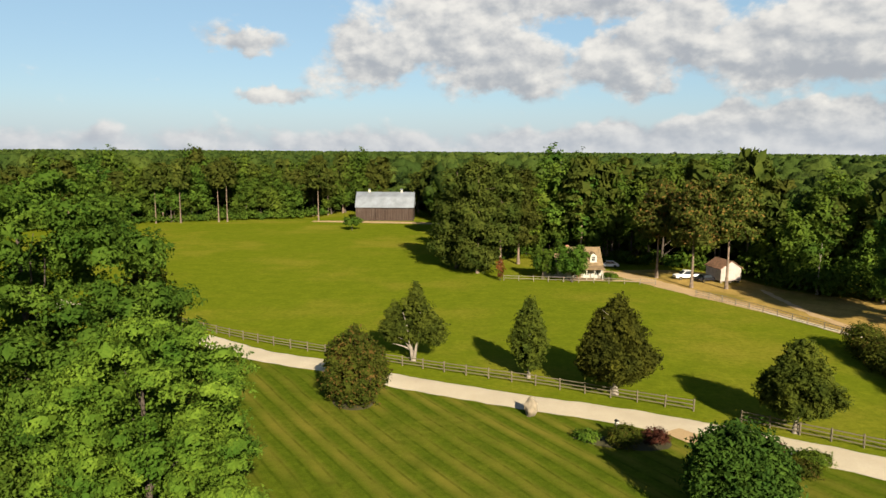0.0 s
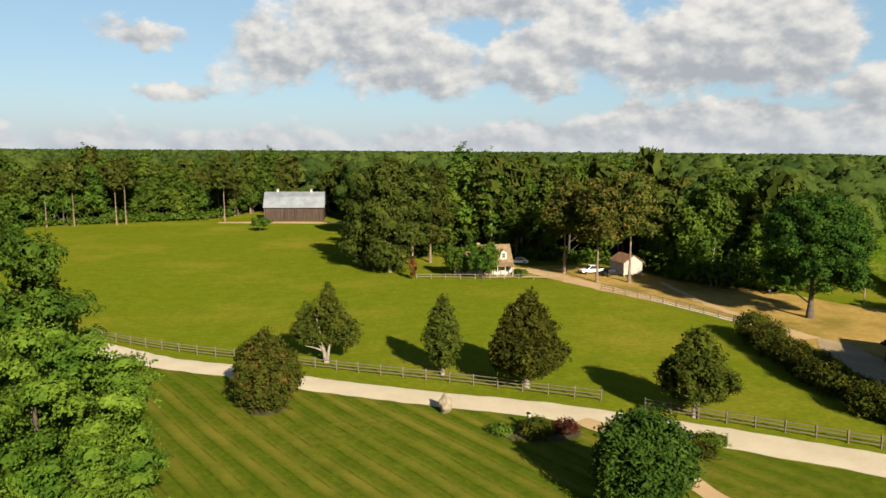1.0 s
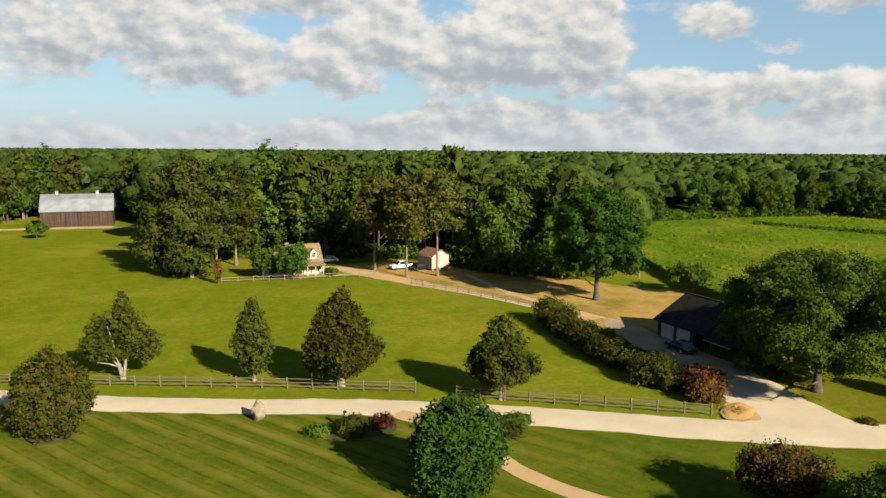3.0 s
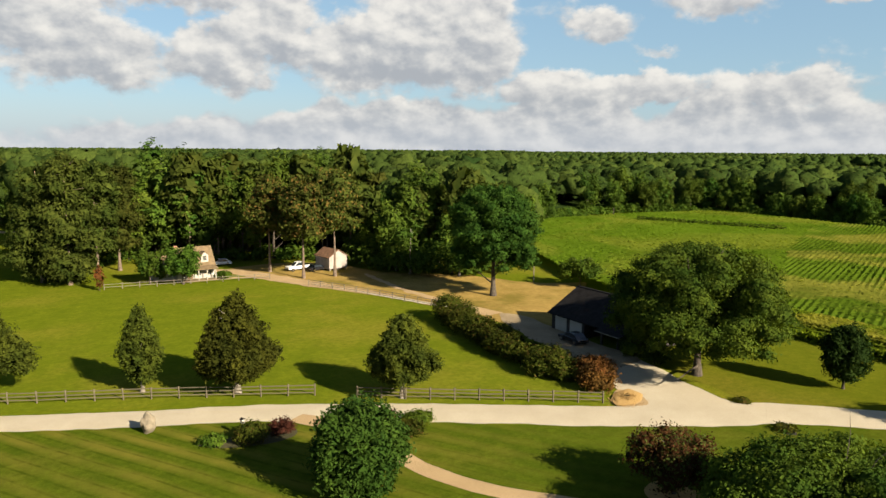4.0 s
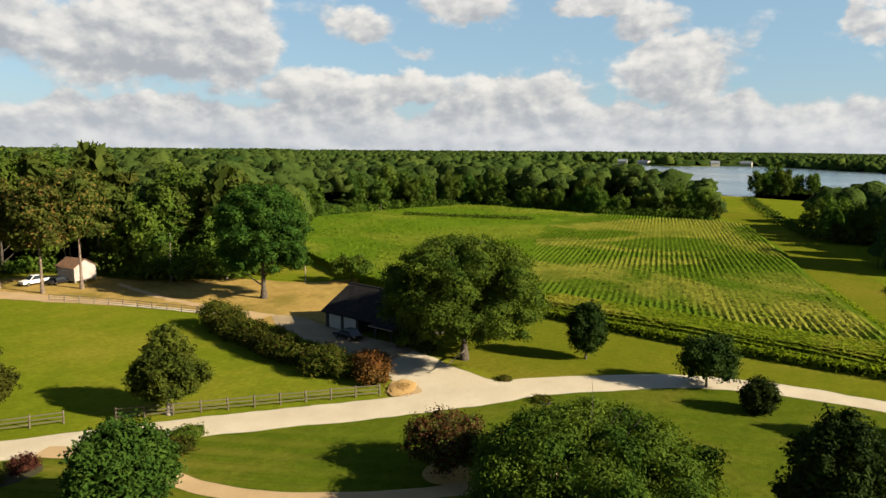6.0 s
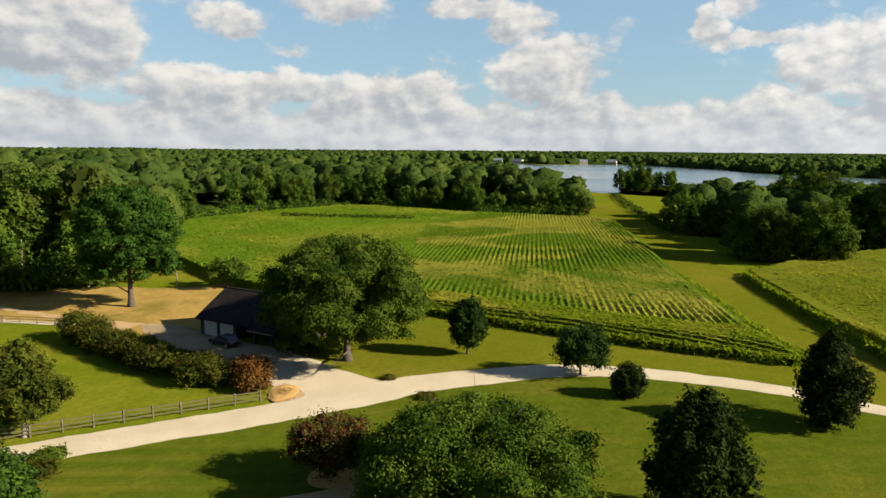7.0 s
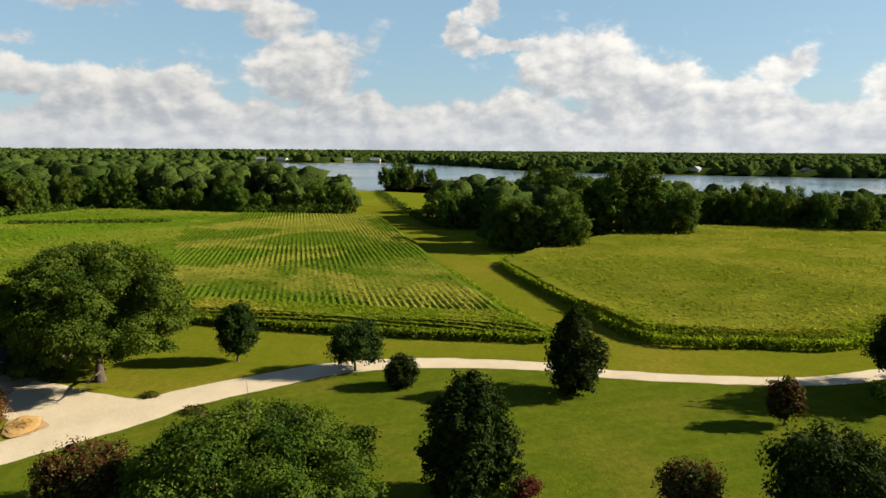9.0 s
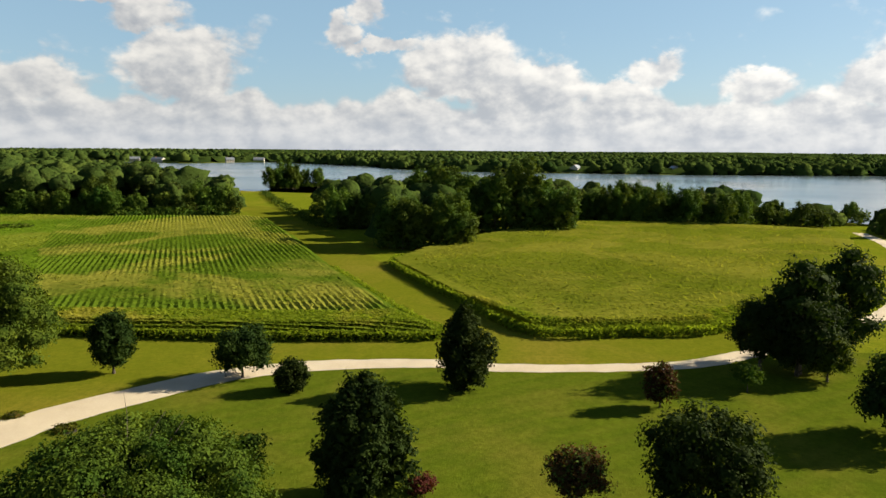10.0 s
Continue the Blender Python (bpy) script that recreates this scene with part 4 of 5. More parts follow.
def far_lumps(name, count, d0, d1, leaf, per, h, w, seed, mat, label, behind=(20, 9e9), span=(-40, 128), grain=(4, 8)):
    """Crowns of the woods further back: lumpy domes fringed with loose clumps of leaves."""
    rng = np.random.default_rng(seed)
    a = rng.uniform(*span, count)
    d = np.sqrt(rng.uniform(d0 ** 2, d1 ** 2, count))
    edge = np.interp(a, ea, ed)
    ok = (a < 71.5) & (d > edge + behind[0]) & (d < edge + behind[1])
    if behind[1] < 9e8:
        for a0, a1, b0, b1 in BANDS:
            ok |= (a > a0) & (a < a1) & (d > b0 + 10) & (d < b1)
    ok |= (a >= 71) & (d > 620) & (behind[1] > 9e8)
    x, y = d * np.sin(np.radians(a)), d * np.cos(np.radians(a))
    ok &= ~in_water(x, y)
    for fa, fd, _, _ in FAR_HOUSES:
        hx, hy = polar(fa, fd)
        ok &= np.hypot(x - hx, y - hy) > 26
    ok &= np.array([noise.noise(Vector((p * 0.035, q * 0.035, 6.0))) > -0.22 for p, q in zip(x, y)]) | (d > 1700)
    a, d, x, y = a[ok], d[ok], x[ok], y[ok]
    k = len(a)
    hh = h * rng.uniform(0.62, 1.16, k) * np.where((a > 112) & (d < 620), 0.30, np.where((a > 72) & (d < 620), np.where(a > 98, 0.52, 0.70), np.where(a > 72, 0.68, 1.0))) * np.where(a > 72, 1.0, np.where(a > 38, 0.80, 1.0))
    hh *= np.where((a > 57) & (a < 72) & (d < 1150) & (d > np.interp(a, ea, ed) + 45), 0.60, 1.0)
    hh *= 1 + 0.10 * np.array([noise.noise(Vector((p * 0.006, q * 0.006, 2.0))) for p, q in zip(x, y)])
    ww = w * rng.uniform(0.5, 1.3, k)
    # one dome a crown, its rings running from the top down past the widest girth
    rings, segs = grain
    th = np.linspace(0.06, 1.9, rings + 1)[:, None] * np.ones((1, segs))
    ph = (np.linspace(0, 2 * math.pi, segs, endpoint=False)[None, :] + np.linspace(0, 0.9, rings + 1)[:, None])
    unit = np.stack([np.sin(th) * np.cos(ph), np.sin(th) * np.sin(ph), np.cos(th)], axis=2).reshape(-1, 3)
    top = np.stack([x, y, hh - 0.5 * ww], axis=1)[:, None, :]
    c = top + unit[None] * ww[:, None, None] * np.array([0.5, 0.5, 0.5])
    flat_c = c.reshape(-1, 3)
    lump = ripple(flat_c, 0.62 * w, seed) * 0.13 + ripple(flat_c, 0.3 * w, seed + 1) * 0.09
    c = c + unit[None] * (lump.reshape(k, -1, 1) * ww[:, None, None] * (0.35 + 0.65 * np.sin(th)).reshape(1, -1, 1))
    nv = unit.shape[0]
    i, j = np.meshgrid(np.arange(rings), np.arange(segs), indexing="ij")
    face = np.stack([i * segs + j, (i + 1) * segs + j, (i + 1) * segs + (j + 1) % segs, i * segs + (j + 1) % segs], axis=2).reshape(-1, 4)
    idx = (np.arange(k)[:, None, None] * nv + face[None]).reshape(-1, 4)
    me = bpy.data.meshes.new(name)
    me.vertices.add(k * nv)
    me.vertices.foreach_set("co", c.astype(np.float32).ravel())
    me.loops.add(idx.size)
    me.loops.foreach_set("vertex_index", idx.astype(np.int32).ravel())
    me.polygons.add(len(idx))
    me.polygons.foreach_set("loop_start", np.arange(0, idx.size, 4, dtype=np.int32))
    me.polygons.foreach_set("loop_total", np.full(len(idx), 4, dtype=np.int32))
    me.polygons.foreach_set("use_smooth", np.ones(len(idx), dtype=bool))
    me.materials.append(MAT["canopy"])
    me.update(calc_edges=True)
    tagged(new(name, me), label, "woods", kind="stuff")
    if per:
        dirs = rng.normal(0, 1, (k, per, 3))
        dirs[:, :, 2] = np.abs(dirs[:, :, 2]) * 0.9 - 0.25
        dirs /= np.linalg.norm(dirs, axis=2)[:, :, None]
        q = top + dirs * ww[:, None, None] * 0.5 * rng.uniform(0.92, 1.12, (k, per, 1))
        fringe = quads_mesh("leaf_fringe", leaf_quads(q.reshape(-1, 3), dirs.reshape(-1, 3) * 1.6, leaf, rng, 1.0, jitter=0.45), mat)
        tagged(new("leaf_fringe", fringe), "loose leafy sprays on " + label, "woods", kind="stuff")


def canopy_sheet():
    """The closed canopy under and beyond the single crowns, out to the horizon."""
    az = np.arange(-42, 130.1, 0.5)
    dist = np.concatenate([np.arange(0, 200, 14), np.geomspace(200, 4700, 60)])
    k = len(dist)
    edge = np.where(az < 71.4, np.interp(az, ea, ed) + 14, 640.0)
    d = edge[:, None] + dist[None, :]
    a = np.radians(az)[:, None] * np.ones((1, k))
    x, y = d * np.sin(a), d * np.cos(a)
    wet = in_water(x, y)
    shore = wet.copy()
    shore[1:] |= wet[:-1]
    shore[:-1] |= wet[1:]
    shore[:, 1:] |= wet[:, :-1]
    shore[:, :-1] |= wet[:, 1:]
    verts, faces = [], []
    for i in range(len(az)):
        for q in range(k):
            dd, xx, yy = d[i, q], x[i, q], y[i, q]
            z = (7.0 if az[i] < 38 else 5.0) + 6.0 * min(1.0, max(0.0, (dd - 500) / 1200)) + 1.5 * noise.noise(Vector((xx * 0.02, yy * 0.02, 1.0))) * min(1.0, dist[q] / 100) + 5.5 * noise.noise(Vector((xx * 0.0011, yy * 0.0011, 4.0))) * min(1.0, dd / 3500)
            verts.append((xx, yy, 0.8 if shore[i, q] else z * (0.6 + 0.4 * min(1.0, dist[q] / 30))))
    for i in range(len(az) - 1):
        for q in range(k - 1):
            if not (wet[i, q] or wet[i + 1, q] or wet[i, q + 1] or wet[i + 1, q + 1]):
                faces.append((i * k + q, i * k + q + 1, (i + 1) * k + q + 1, (i + 1) * k + q))
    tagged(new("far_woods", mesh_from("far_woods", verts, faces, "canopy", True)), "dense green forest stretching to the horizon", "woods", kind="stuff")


plant_woods()
far_lumps("forest_crowns", 4600, 140, 420, 0.6, 110, 20, 11, 80, "leaf_far", "treetops just behind the edge of the woods", (17, 95), grain=(6, 12))
far_lumps("forest_crowns", 4400, 240, 700, 0.75, 70, 20, 13, 81, "leaf_far", "crowded summer treetops of the forest", (90, 9e9), grain=(6, 11))
far_lumps("forest_crowns", 9000, 700, 1700, 1.4, 10, 20, 16, 82, "leaf_far", "distant treetops of the forest", grain=(4, 8))
far_lumps("forest_crowns", 12000, 1700, 4700, 4.0, 0, 19, 24, 83, "leaf_far", "hazy far treetops towards the horizon", grain=(2, 6))
far_lumps("shore_woods", 5200, 770, 1100, 1.3, 10, 17, 12, 84, "leaf_far", "wooded far bank of the river", (20, 9e9), (79, 126), grain=(4, 8))
canopy_sheet()

# ---------------------------------------------------------------- trees of the lawn and pasture
evergreen("magnolia", -9.1, 69.8, 8.1, 7.7, "leaf_magnolia", "round dense magnolia with bronze-tinted glossy leaves beside the lane", ovate, 0.1, 0.14, 1, 0.2, 90, 0.10)
def forked_cedar(x, y):
    """Three spires on a cluster of pale stems."""
    rng = np.random.default_rng(2)
    lobes = []
    for ox, oy, h0, h, w, k in [(0.3, 0, 2.6, 10.1, 4.4, 60), (-2.3, 0.3, 2.6, 7.6, 4.0, 40), (2.4, -0.2, 2.4, 6.4, 3.4, 34)]:
        lobes += [((c[0] + ox, c[1] + oy, c[2]), r) for c, r in tufts(h0, h, w / 2, teardrop, k, 0.5, rng, ox, 0.5)]
    lv = quads_mesh("crown", lobes_crown(lobes, 1.2, 0.13, rng, 0.3, 1.6, clump=5, clump_r=0.14), "leaf_cedar")
    wd = wood_mesh("trunk", 6.5, 0.42, [(1.0, 3.2, 48), (1.2, 3.0, 50), (2.2, 2.5, 45)], "bark_pale", rng, stems=4, spread=1.5)
    tree(x, y, wd, lv, "cedar_tree", "red cedar with three spires on pale forked stems")


forked_cedar(-3.6, 84.1)
evergreen("cedar_tree", 10.0, 77.8, 9.4, 4.6, "leaf_cedar", "slim upright red cedar by the rail fence", ovate, 1.3, 0.13, 3, 0.35, 110, 0.10, bark="bark_pale", stretch=1.6)
evergreen("cedar_tree", 18.7, 72.6, 10.8, 11.4, "leaf_cedar", "broad conical red cedar casting a long shadow", conic, 1.8, 0.14, 4, 0.55, 190, 0.062, bark="bark_pale", r=0.3, stretch=1.7)
evergreen("cedar_tree", 33.2, 62.4, 9.0, 8.4, "leaf_cedar", "wide rounded red cedar at the pasture fence", teardrop, 2.0, 0.13, 5, 0.45, 160, 0.07, bark="bark_pale", r=0.26, stretch=1.6)
evergreen("lawn_tree", 20.5, 45.6, 7.2, 8.0, "leaf_deep", "dense round green tree on the lawn", globe, 0.1, 0.15, 6, 0.25, 80, 0.13)
broadleaf("red_maple", 41.3, 33.5, 5.2, 7.2, "leaf_red", "low spreading Japanese maple with dark red leaves", 0.5, 34, 0.13, 7)
broadleaf("lawn_tree", 40.4, 20.6, 8.8, 16.3, "leaf_mid", "broad green tree with drooping leafy sprays on the lawn", 0.6, 170, 0.13, 8, cover=0.95, wave=1.0, depth_of=0.22, pocket=-0.5, pad=(0.8, 1.5, 0.55))
evergreen("dark_tree", 48.1, 7.2, 10.0, 7.8, "leaf_dark", "dense upright dark tree on the lawn", column, 0.3, 0.15, 9, 0.25, 90, 0.10)
broadleaf("red_tree", 48.1, -8.5, 5.0, 4.5, "leaf_red", "small red-leaved tree on the lawn", 0.7, 26, 0.13, 10)
broadleaf("dark_tree", 46.1, -16.7, 9.0, 8.4, "leaf_dark", "big rounded dark tree on the lawn", 0.5, 44, 0.16, 11)
broadleaf("dark_tree", 61.8, -40.4, 8.0, 8.2, "leaf_dark", "dark leafy tree at the lawn's edge", 0.5, 26, 0.19, 12)
evergreen("small_tree", 68.7, -20.2, 4.8, 3.6, "leaf_red", "small bronze-leaved young tree on the lawn", ovate, 0.8, 0.14, 13, 0.4, 34, 0.16)
broadleaf("small_tree", 73.7, -31.0, 3.1, 3.0, "leaf_mid", "very young tree with a thin trunk", 1.0, 12, 0.14, 14)
broadleaf("road_tree", 75.9, 25.0, 6.4, 6.2, "leaf_dark", "dark tree with an open crown beside the lane", 0.3, 24, 0.16, 15)
evergreen("round_bush", 71.7, 18.3, 3.4, 4.0, "leaf_dark", "clipped round evergreen bush near the lane", globe, 0.0, 0.13, 16, 0.1, 50, 0.13, category="bush")
evergreen("dark_tree", 73.4, -0.2, 9.4, 6.8, "leaf_dark", "upright dark tree beside the lane", ovate, 0.3, 0.16, 17, 0.55, 70, 0.12)
evergreen("round_tree", 76.5, 40.2, 7.2, 5.2, "leaf_dark", "clipped egg-shaped tree on a short trunk", globe, 0.9, 0.14, 18, 0.1, 70, 0.12)
broadleaf("oak_tree", 66.4, 51.6, 16.0, 20.6, "leaf_mid", "large spreading oak shading the garage", 0.9, 190, 0.17, 19, r=0.42, cover=0.9, wave=1.2, depth_of=0.2, pocket=-0.5, pad=(1.0, 2.2, 0.6))
broadleaf("big_tree", 71.6, 99.9, 21.0, 16.0, "leaf_deep", "tall spreading tree at the edge of the dry yard", 1.8, 190, 0.21, 20, r=0.42, cover=0.9, wave=1.2, depth_of=0.2, pocket=-0.5, pad=(0.9, 1.9, 0.65))
broadleaf("small_tree", 90.9, 98.4, 6.0, 8.4, "leaf_mid", "low wispy tree at the edge of the green field", 1.0, 14, 0.22, 21, cover=0.8)
broadleaf("field_bush", -29.9, 227.4, 4.3, 6.2, "leaf_mid", "low spreading tree alone in the pasture", 1.4, 14, 0.25, 22)
broadleaf("yard_tree", 26.0, 137.9, 8.2, 6.4, "leaf_green", "small full tree in front of the farmhouse", 0.6, 19, 0.21, 23)
broadleaf("yard_tree", 20.6, 141.5, 7.0, 5.6, "leaf_mid", "small shaded tree beside the farmhouse wing", 0.4, 15, 0.24, 29)
broadleaf("near_tree", -14.2, 32.0, 18.6, 10.6, "leaf_bright", "sunlit bright green locust with layered leaf sprays", 4.0, 210, 0.11, 24, r=0.35, cover=0.85, fill=0.3, clump_r=0.12, wave=0.9, depth_of=0.2, pocket=-0.5, pad=(0.6, 1.15, 0.42))
broadleaf("near_tree", -27.6, 45.0, 25.4, 20.4, "leaf_green", "tall full maple with lush green leaves", -2.0, 260, 0.16, 25, r=0.45, cover=0.85, fill=0.3, clump_r=0.17, wave=1.2, depth_of=0.2, pocket=-0.5, pad=(0.9, 1.8, 0.55))
broadleaf("near_tree", -23.5, 38.0, 10.5, 10.0, "leaf_green", "lower leafy tree under the tall maple", 0.0, 50, 0.16, 30)
evergreen("near_cedar", -26.4, 61.4, 16.8, 11.5, "leaf_cedar", "dark tall evergreen beside the lane", conic, 1.0, 0.20, 26, 0.5, 90, 0.12)
broadleaf("small_tree", 77.8, -41.6, 6.0, 4.6, "leaf_mid", "lighter green young tree in front of a dark clump", 0.2, 20, 0.18, 41)
for x, y, h, w, h0, sd in [(80.4, -39.6, 12.6, 8.6, 2.5, 42), (86.2, -48.0, 13.0, 8.4, 3.0, 43)]:
    wd, lv = pine_meshes(h, w, h0, np.random.default_rng(sd), "leaf_dark", 0.24, 0.9, flat=0.45)
    tree(x, y, wd, lv, "pine_tree", "dark pine rising from a clump of trees by the lane", "pine")
broadleaf("dark_tree", 81.6, -35.6, 9.6, 6.6, "leaf_dark", "rounded dark tree in a clump by the lane", 0.6, 34, 0.2, 27)
broadleaf("dark_tree", 79.6, -39.0, 8.0, 6.4, "leaf_dark", "dark bushy tree filling the foot of the clump", 0.2, 26, 0.2, 28)
for x, y, h, w, brown, sd in [(48.1, 132.6, 19.5, 11, True, 31), (54.5, 131.7, 21.6, 11, True, 32), (44.5, 143, 19.5, 11, True, 33)]:
    wd, lv = pine_meshes(h, w, h * 0.48, np.random.default_rng(sd), "leaf_pine_brown", 0.28, 0.9)
    tree(x, y, wd, lv, "pine_tree", "tall pine with browning needles and a bare trunk in the yard", "pine")
for x, y, h, w, sd in [(7.4, 147.5, 23, 12, 34), (3.0, 153, 22, 11, 35), (13.0, 156, 22, 11.5, 36), (17.5, 160, 21.5, 10.5, 37), (9, 162, 23, 11, 38)]:
    wd, lv = pine_meshes(h, w, 1.5 if sd < 36 else 6, np.random.default_rng(sd), "leaf_pine", 0.30, 1.1)
    tree(x, y, wd, lv, "pine_tree", "massive dense pine beside the pasture", "pine")


def hedge(name, line, width, height, mat, label, seed, spacing=2.9):
    """A hedge grown together from single shrubs."""
    rng = np.random.default_rng(seed)
    pts = smooth_line(line, spacing)
    t = thing(name, pts[0].x, pts[0].y, 0, 0, label, "hedge")
    for q in pts:
        s = rng.uniform(0.80, 1.32)
        lobes = []
        for i in range(7):
            a, r = i * 0.9 + rng.uniform(0, 1), width * 0.27 * (i > 0)
            z = height * s * rng.uniform(0.35, 0.62)
            lobes.append(((r * math.cos(a), r * math.sin(a), z), (width * 0.27 * s, width * 0.27 * s, height * 0.42 * s)))
        part("shrub", quads_mesh("shrub", lobes_crown(lobes, 1.3, 0.16, rng, 0.3, clump=5, clump_r=0.2), mat), t, m=pose(q.x - pts[0].x + rng.normal(0, 0.55), q.y - pts[0].y, 0))
    return t


hedge("hedge", [(55.0, 88.5), (53.5, 82), (52.6, 76), (52.2, 70), (52, 63), (52.2, 58.5)], 4.8, 3.0, "leaf_hedge", "overgrown shrub hedge with rusty tinted tops", 51)
hedge("russet_shrub", [(52.4, 56.6), (53, 53.8)], 4.0, 2.5, "leaf_russet", "rust-red shrub at the end of the hedge", 52)

# ---------------------------------------------------------------- fences and small garden things
POST_ME = to_mesh("post", box_bm(0.15, 0.15, 1.45, (0, 0, -0.15)), "fence_wood", 0.015)
RAIL_ME = to_mesh("rail", box_bm(1.0, 0.06, 0.11), "fence_wood", 0.012)
THIN_POST_ME = to_mesh("post", box_bm(0.12, 0.12, 1.3, (0, 0, -0.1)), "fence_white", 0.015)
THIN_RAIL_ME = to_mesh("rail", box_bm(1.0, 0.03, 0.09), "fence_white", 0.008)


def rail_fence(name, line, spacing, heights, post_me, rail_me, label, seed):
    rng = np.random.default_rng(seed)
    pts = smooth_line(line, 0.3)
    arr = np.array([(q.x, q.y) for q in pts])
    run = np.concatenate([[0], np.cumsum(np.linalg.norm(np.diff(arr, axis=0), axis=1))])
    k = max(2, round(run[-1] / spacing) + 1)
    at = [np.array([np.interp(s, run, arr[:, 0]), np.interp(s, run, arr[:, 1])]) for s in np.linspace(0, run[-1], k)]
    f = thing(name, at[0][0], at[0][1], 0, 0, label, "fence")
    for i, q in enumerate(at):
        m = pose(q[0] - at[0][0], q[1] - at[0][1], 0, rng.normal(0, 1.5), rng.normal(0, 1.5), rng.uniform(0, 20))
        part("post", post_me, f, m=m)
        if i + 1 < k:
            r = at[i + 1]
            mid, d = (q + r) / 2 - at[0], r - q
            for h in heights:
                ln = float(np.linalg.norm(d)) + 0.2
                side = rng.normal(0, 0.02)
                m = pose(mid[0] + side, mid[1] + side, h + rng.normal(0, 0.015), 0, rng.normal(0, 0.7), math.degrees(math.atan2(d[1], d[0])))
                part("rail", rail_me, f, m=m @ Matrix.Diagonal((ln, 1, 1, 1)))
    return f


rail_fence("rail_fence", [(-46, 106), (-36.3, 99.3), (-25.8, 92.4), (-13.9, 86.3), (-5.8, 82.6), (1.2, 79.4), (9.7, 75.6), (18.5, 71.2), (25.5, 67.7)], 2.8, (0.3, 0.68, 1.06), POST_ME, RAIL_ME, "weathered split-rail wooden fence along the lane", 1)
rail_fence("rail_fence", [(29.1, 64.8), (33.1, 62.0), (41.7, 56.4), (50.4, 50.5)], 2.7, (0.3, 0.68, 1.06), POST_ME, RAIL_ME, "weathered split-rail fence that ends at the gravel yard", 2)
rail_fence("yard_fence", [(12.4, 139.4), (24.6, 137.6), (33, 136.8), (42, 135.3)], 2.9, (0.45, 0.95), THIN_POST_ME, THIN_RAIL_ME, "low pale fence in front of the farmhouse", 3)
rail_fence("pasture_fence", [(46.3, 125), (50.3, 117.3), (54.4, 107.2), (58.8, 95.6)], 3.0, (0.35, 0.72, 1.08), THIN_POST_ME, THIN_RAIL_ME, "pale board fence along the sandy track", 4)
ribbon("fence_track", [(47.5, 125.5), (51.4, 117.6), (55.4, 107.6), (59.8, 96)], [1.6, 1.5, 1.5, 1.4], 0.045, "gravel", 0.2, "narrow pale sandy strip behind the fence", "track")
ribbon("yard_wheel_track", [(61.0, 131), (60.5, 122), (60.2, 112), (61.5, 100), (63.5, 88)], [1.0, 1.3, 1.6, 2.4, 3.5], 0.04, "sand_path", 0.5, "worn sandy wheel track over dry grass", "track")


def rock(name, x, y, sx, sy, sz, seed, label, mat="stone"):
    bm = bmesh.new()
    bmesh.ops.create_icosphere(bm, subdivisions=3, radius=1.0)
    for v in bm.verts:
        n_ = noise.noise_vector(v.co * 1.3 + Vector((seed, 0, 0)))
        v.co += n_ * 0.28
        v.co.z = v.co.z * (1.0 - 0.25 * abs(v.co.x))
        v.co = Vector((v.co.x * sx / 2, v.co.y * sy / 2, (v.co.z + 0.85) * sz / 1.9))
    ob = new(name, to_mesh(name, bm, mat))
    ob.matrix_basis = pose(x, y, -0.06, 0, 0, seed * 40)
    return tagged(ob, label, "rock" if mat == "stone" else "mound")


rock("boulder", 8.8, 66.3, 1.7, 1.3, 2.0, 2.0, "pointed grey standing boulder at the edge of the lawn")
heap = rock("straw_heap", 53.4, 50.1, 3.1, 5.2, 0.42, 3.0, "golden heap of straw and cut brush at the hedge's end", "straw")
_q = np.random.default_rng(71)
_c = np.column_stack([_q.normal(0, 0.75, 1400), _q.normal(0, 1.1, 1400), np.zeros(1400)])
_c[:, 2] = 0.42 * np.exp(-(_c[:, 0] / 1.1) ** 2 - (_c[:, 1] / 1.7) ** 2) + _q.uniform(0, 0.15, 1400)
part("loose_straw", quads_mesh("loose_straw", leaf_quads(_c, np.tile((0, 0, 1.0), (1400, 1)), 0.06, _q, 2.6), "straw"), heap)
patch("sandy_corner", [(51.2, 48.6), (52.4, 51.2), (54.6, 52.6), (55.4, 50.2), (54.2, 47.8)], 0.06, "sand_path", 0.3, "bare sandy corner at the hedge's end", "sand", step=0.5)
def shrub(name, x, y, w, h, mat, label, seed, leaf=0.11, cover=1.2):
    rng = np.random.default_rng(seed)
    lobes = [((0, 0, h * 0.45), (w * 0.42, w * 0.42, h * 0.5))]
    for i in range(6):
        a = i * 1.05
        lobes.append(((w * 0.25 * math.cos(a), w * 0.25 * math.sin(a), h * rng.uniform(0.35, 0.6)), (w * 0.26, w * 0.26, h * 0.36)))
    lv = quads_mesh("crown", lobes_crown(lobes, cover, leaf, rng, 0.4, clump=5, clump_r=0.12), mat)
    stems = wood_mesh("stem", h * 0.6, 0.05, [(0.1, w * 0.3, 40)] * 4, "bark", rng)
    t = thing(name, x, y, 0, 0, label, "shrub")
    part("stem", stems, t)
    part("crown", lv, t)


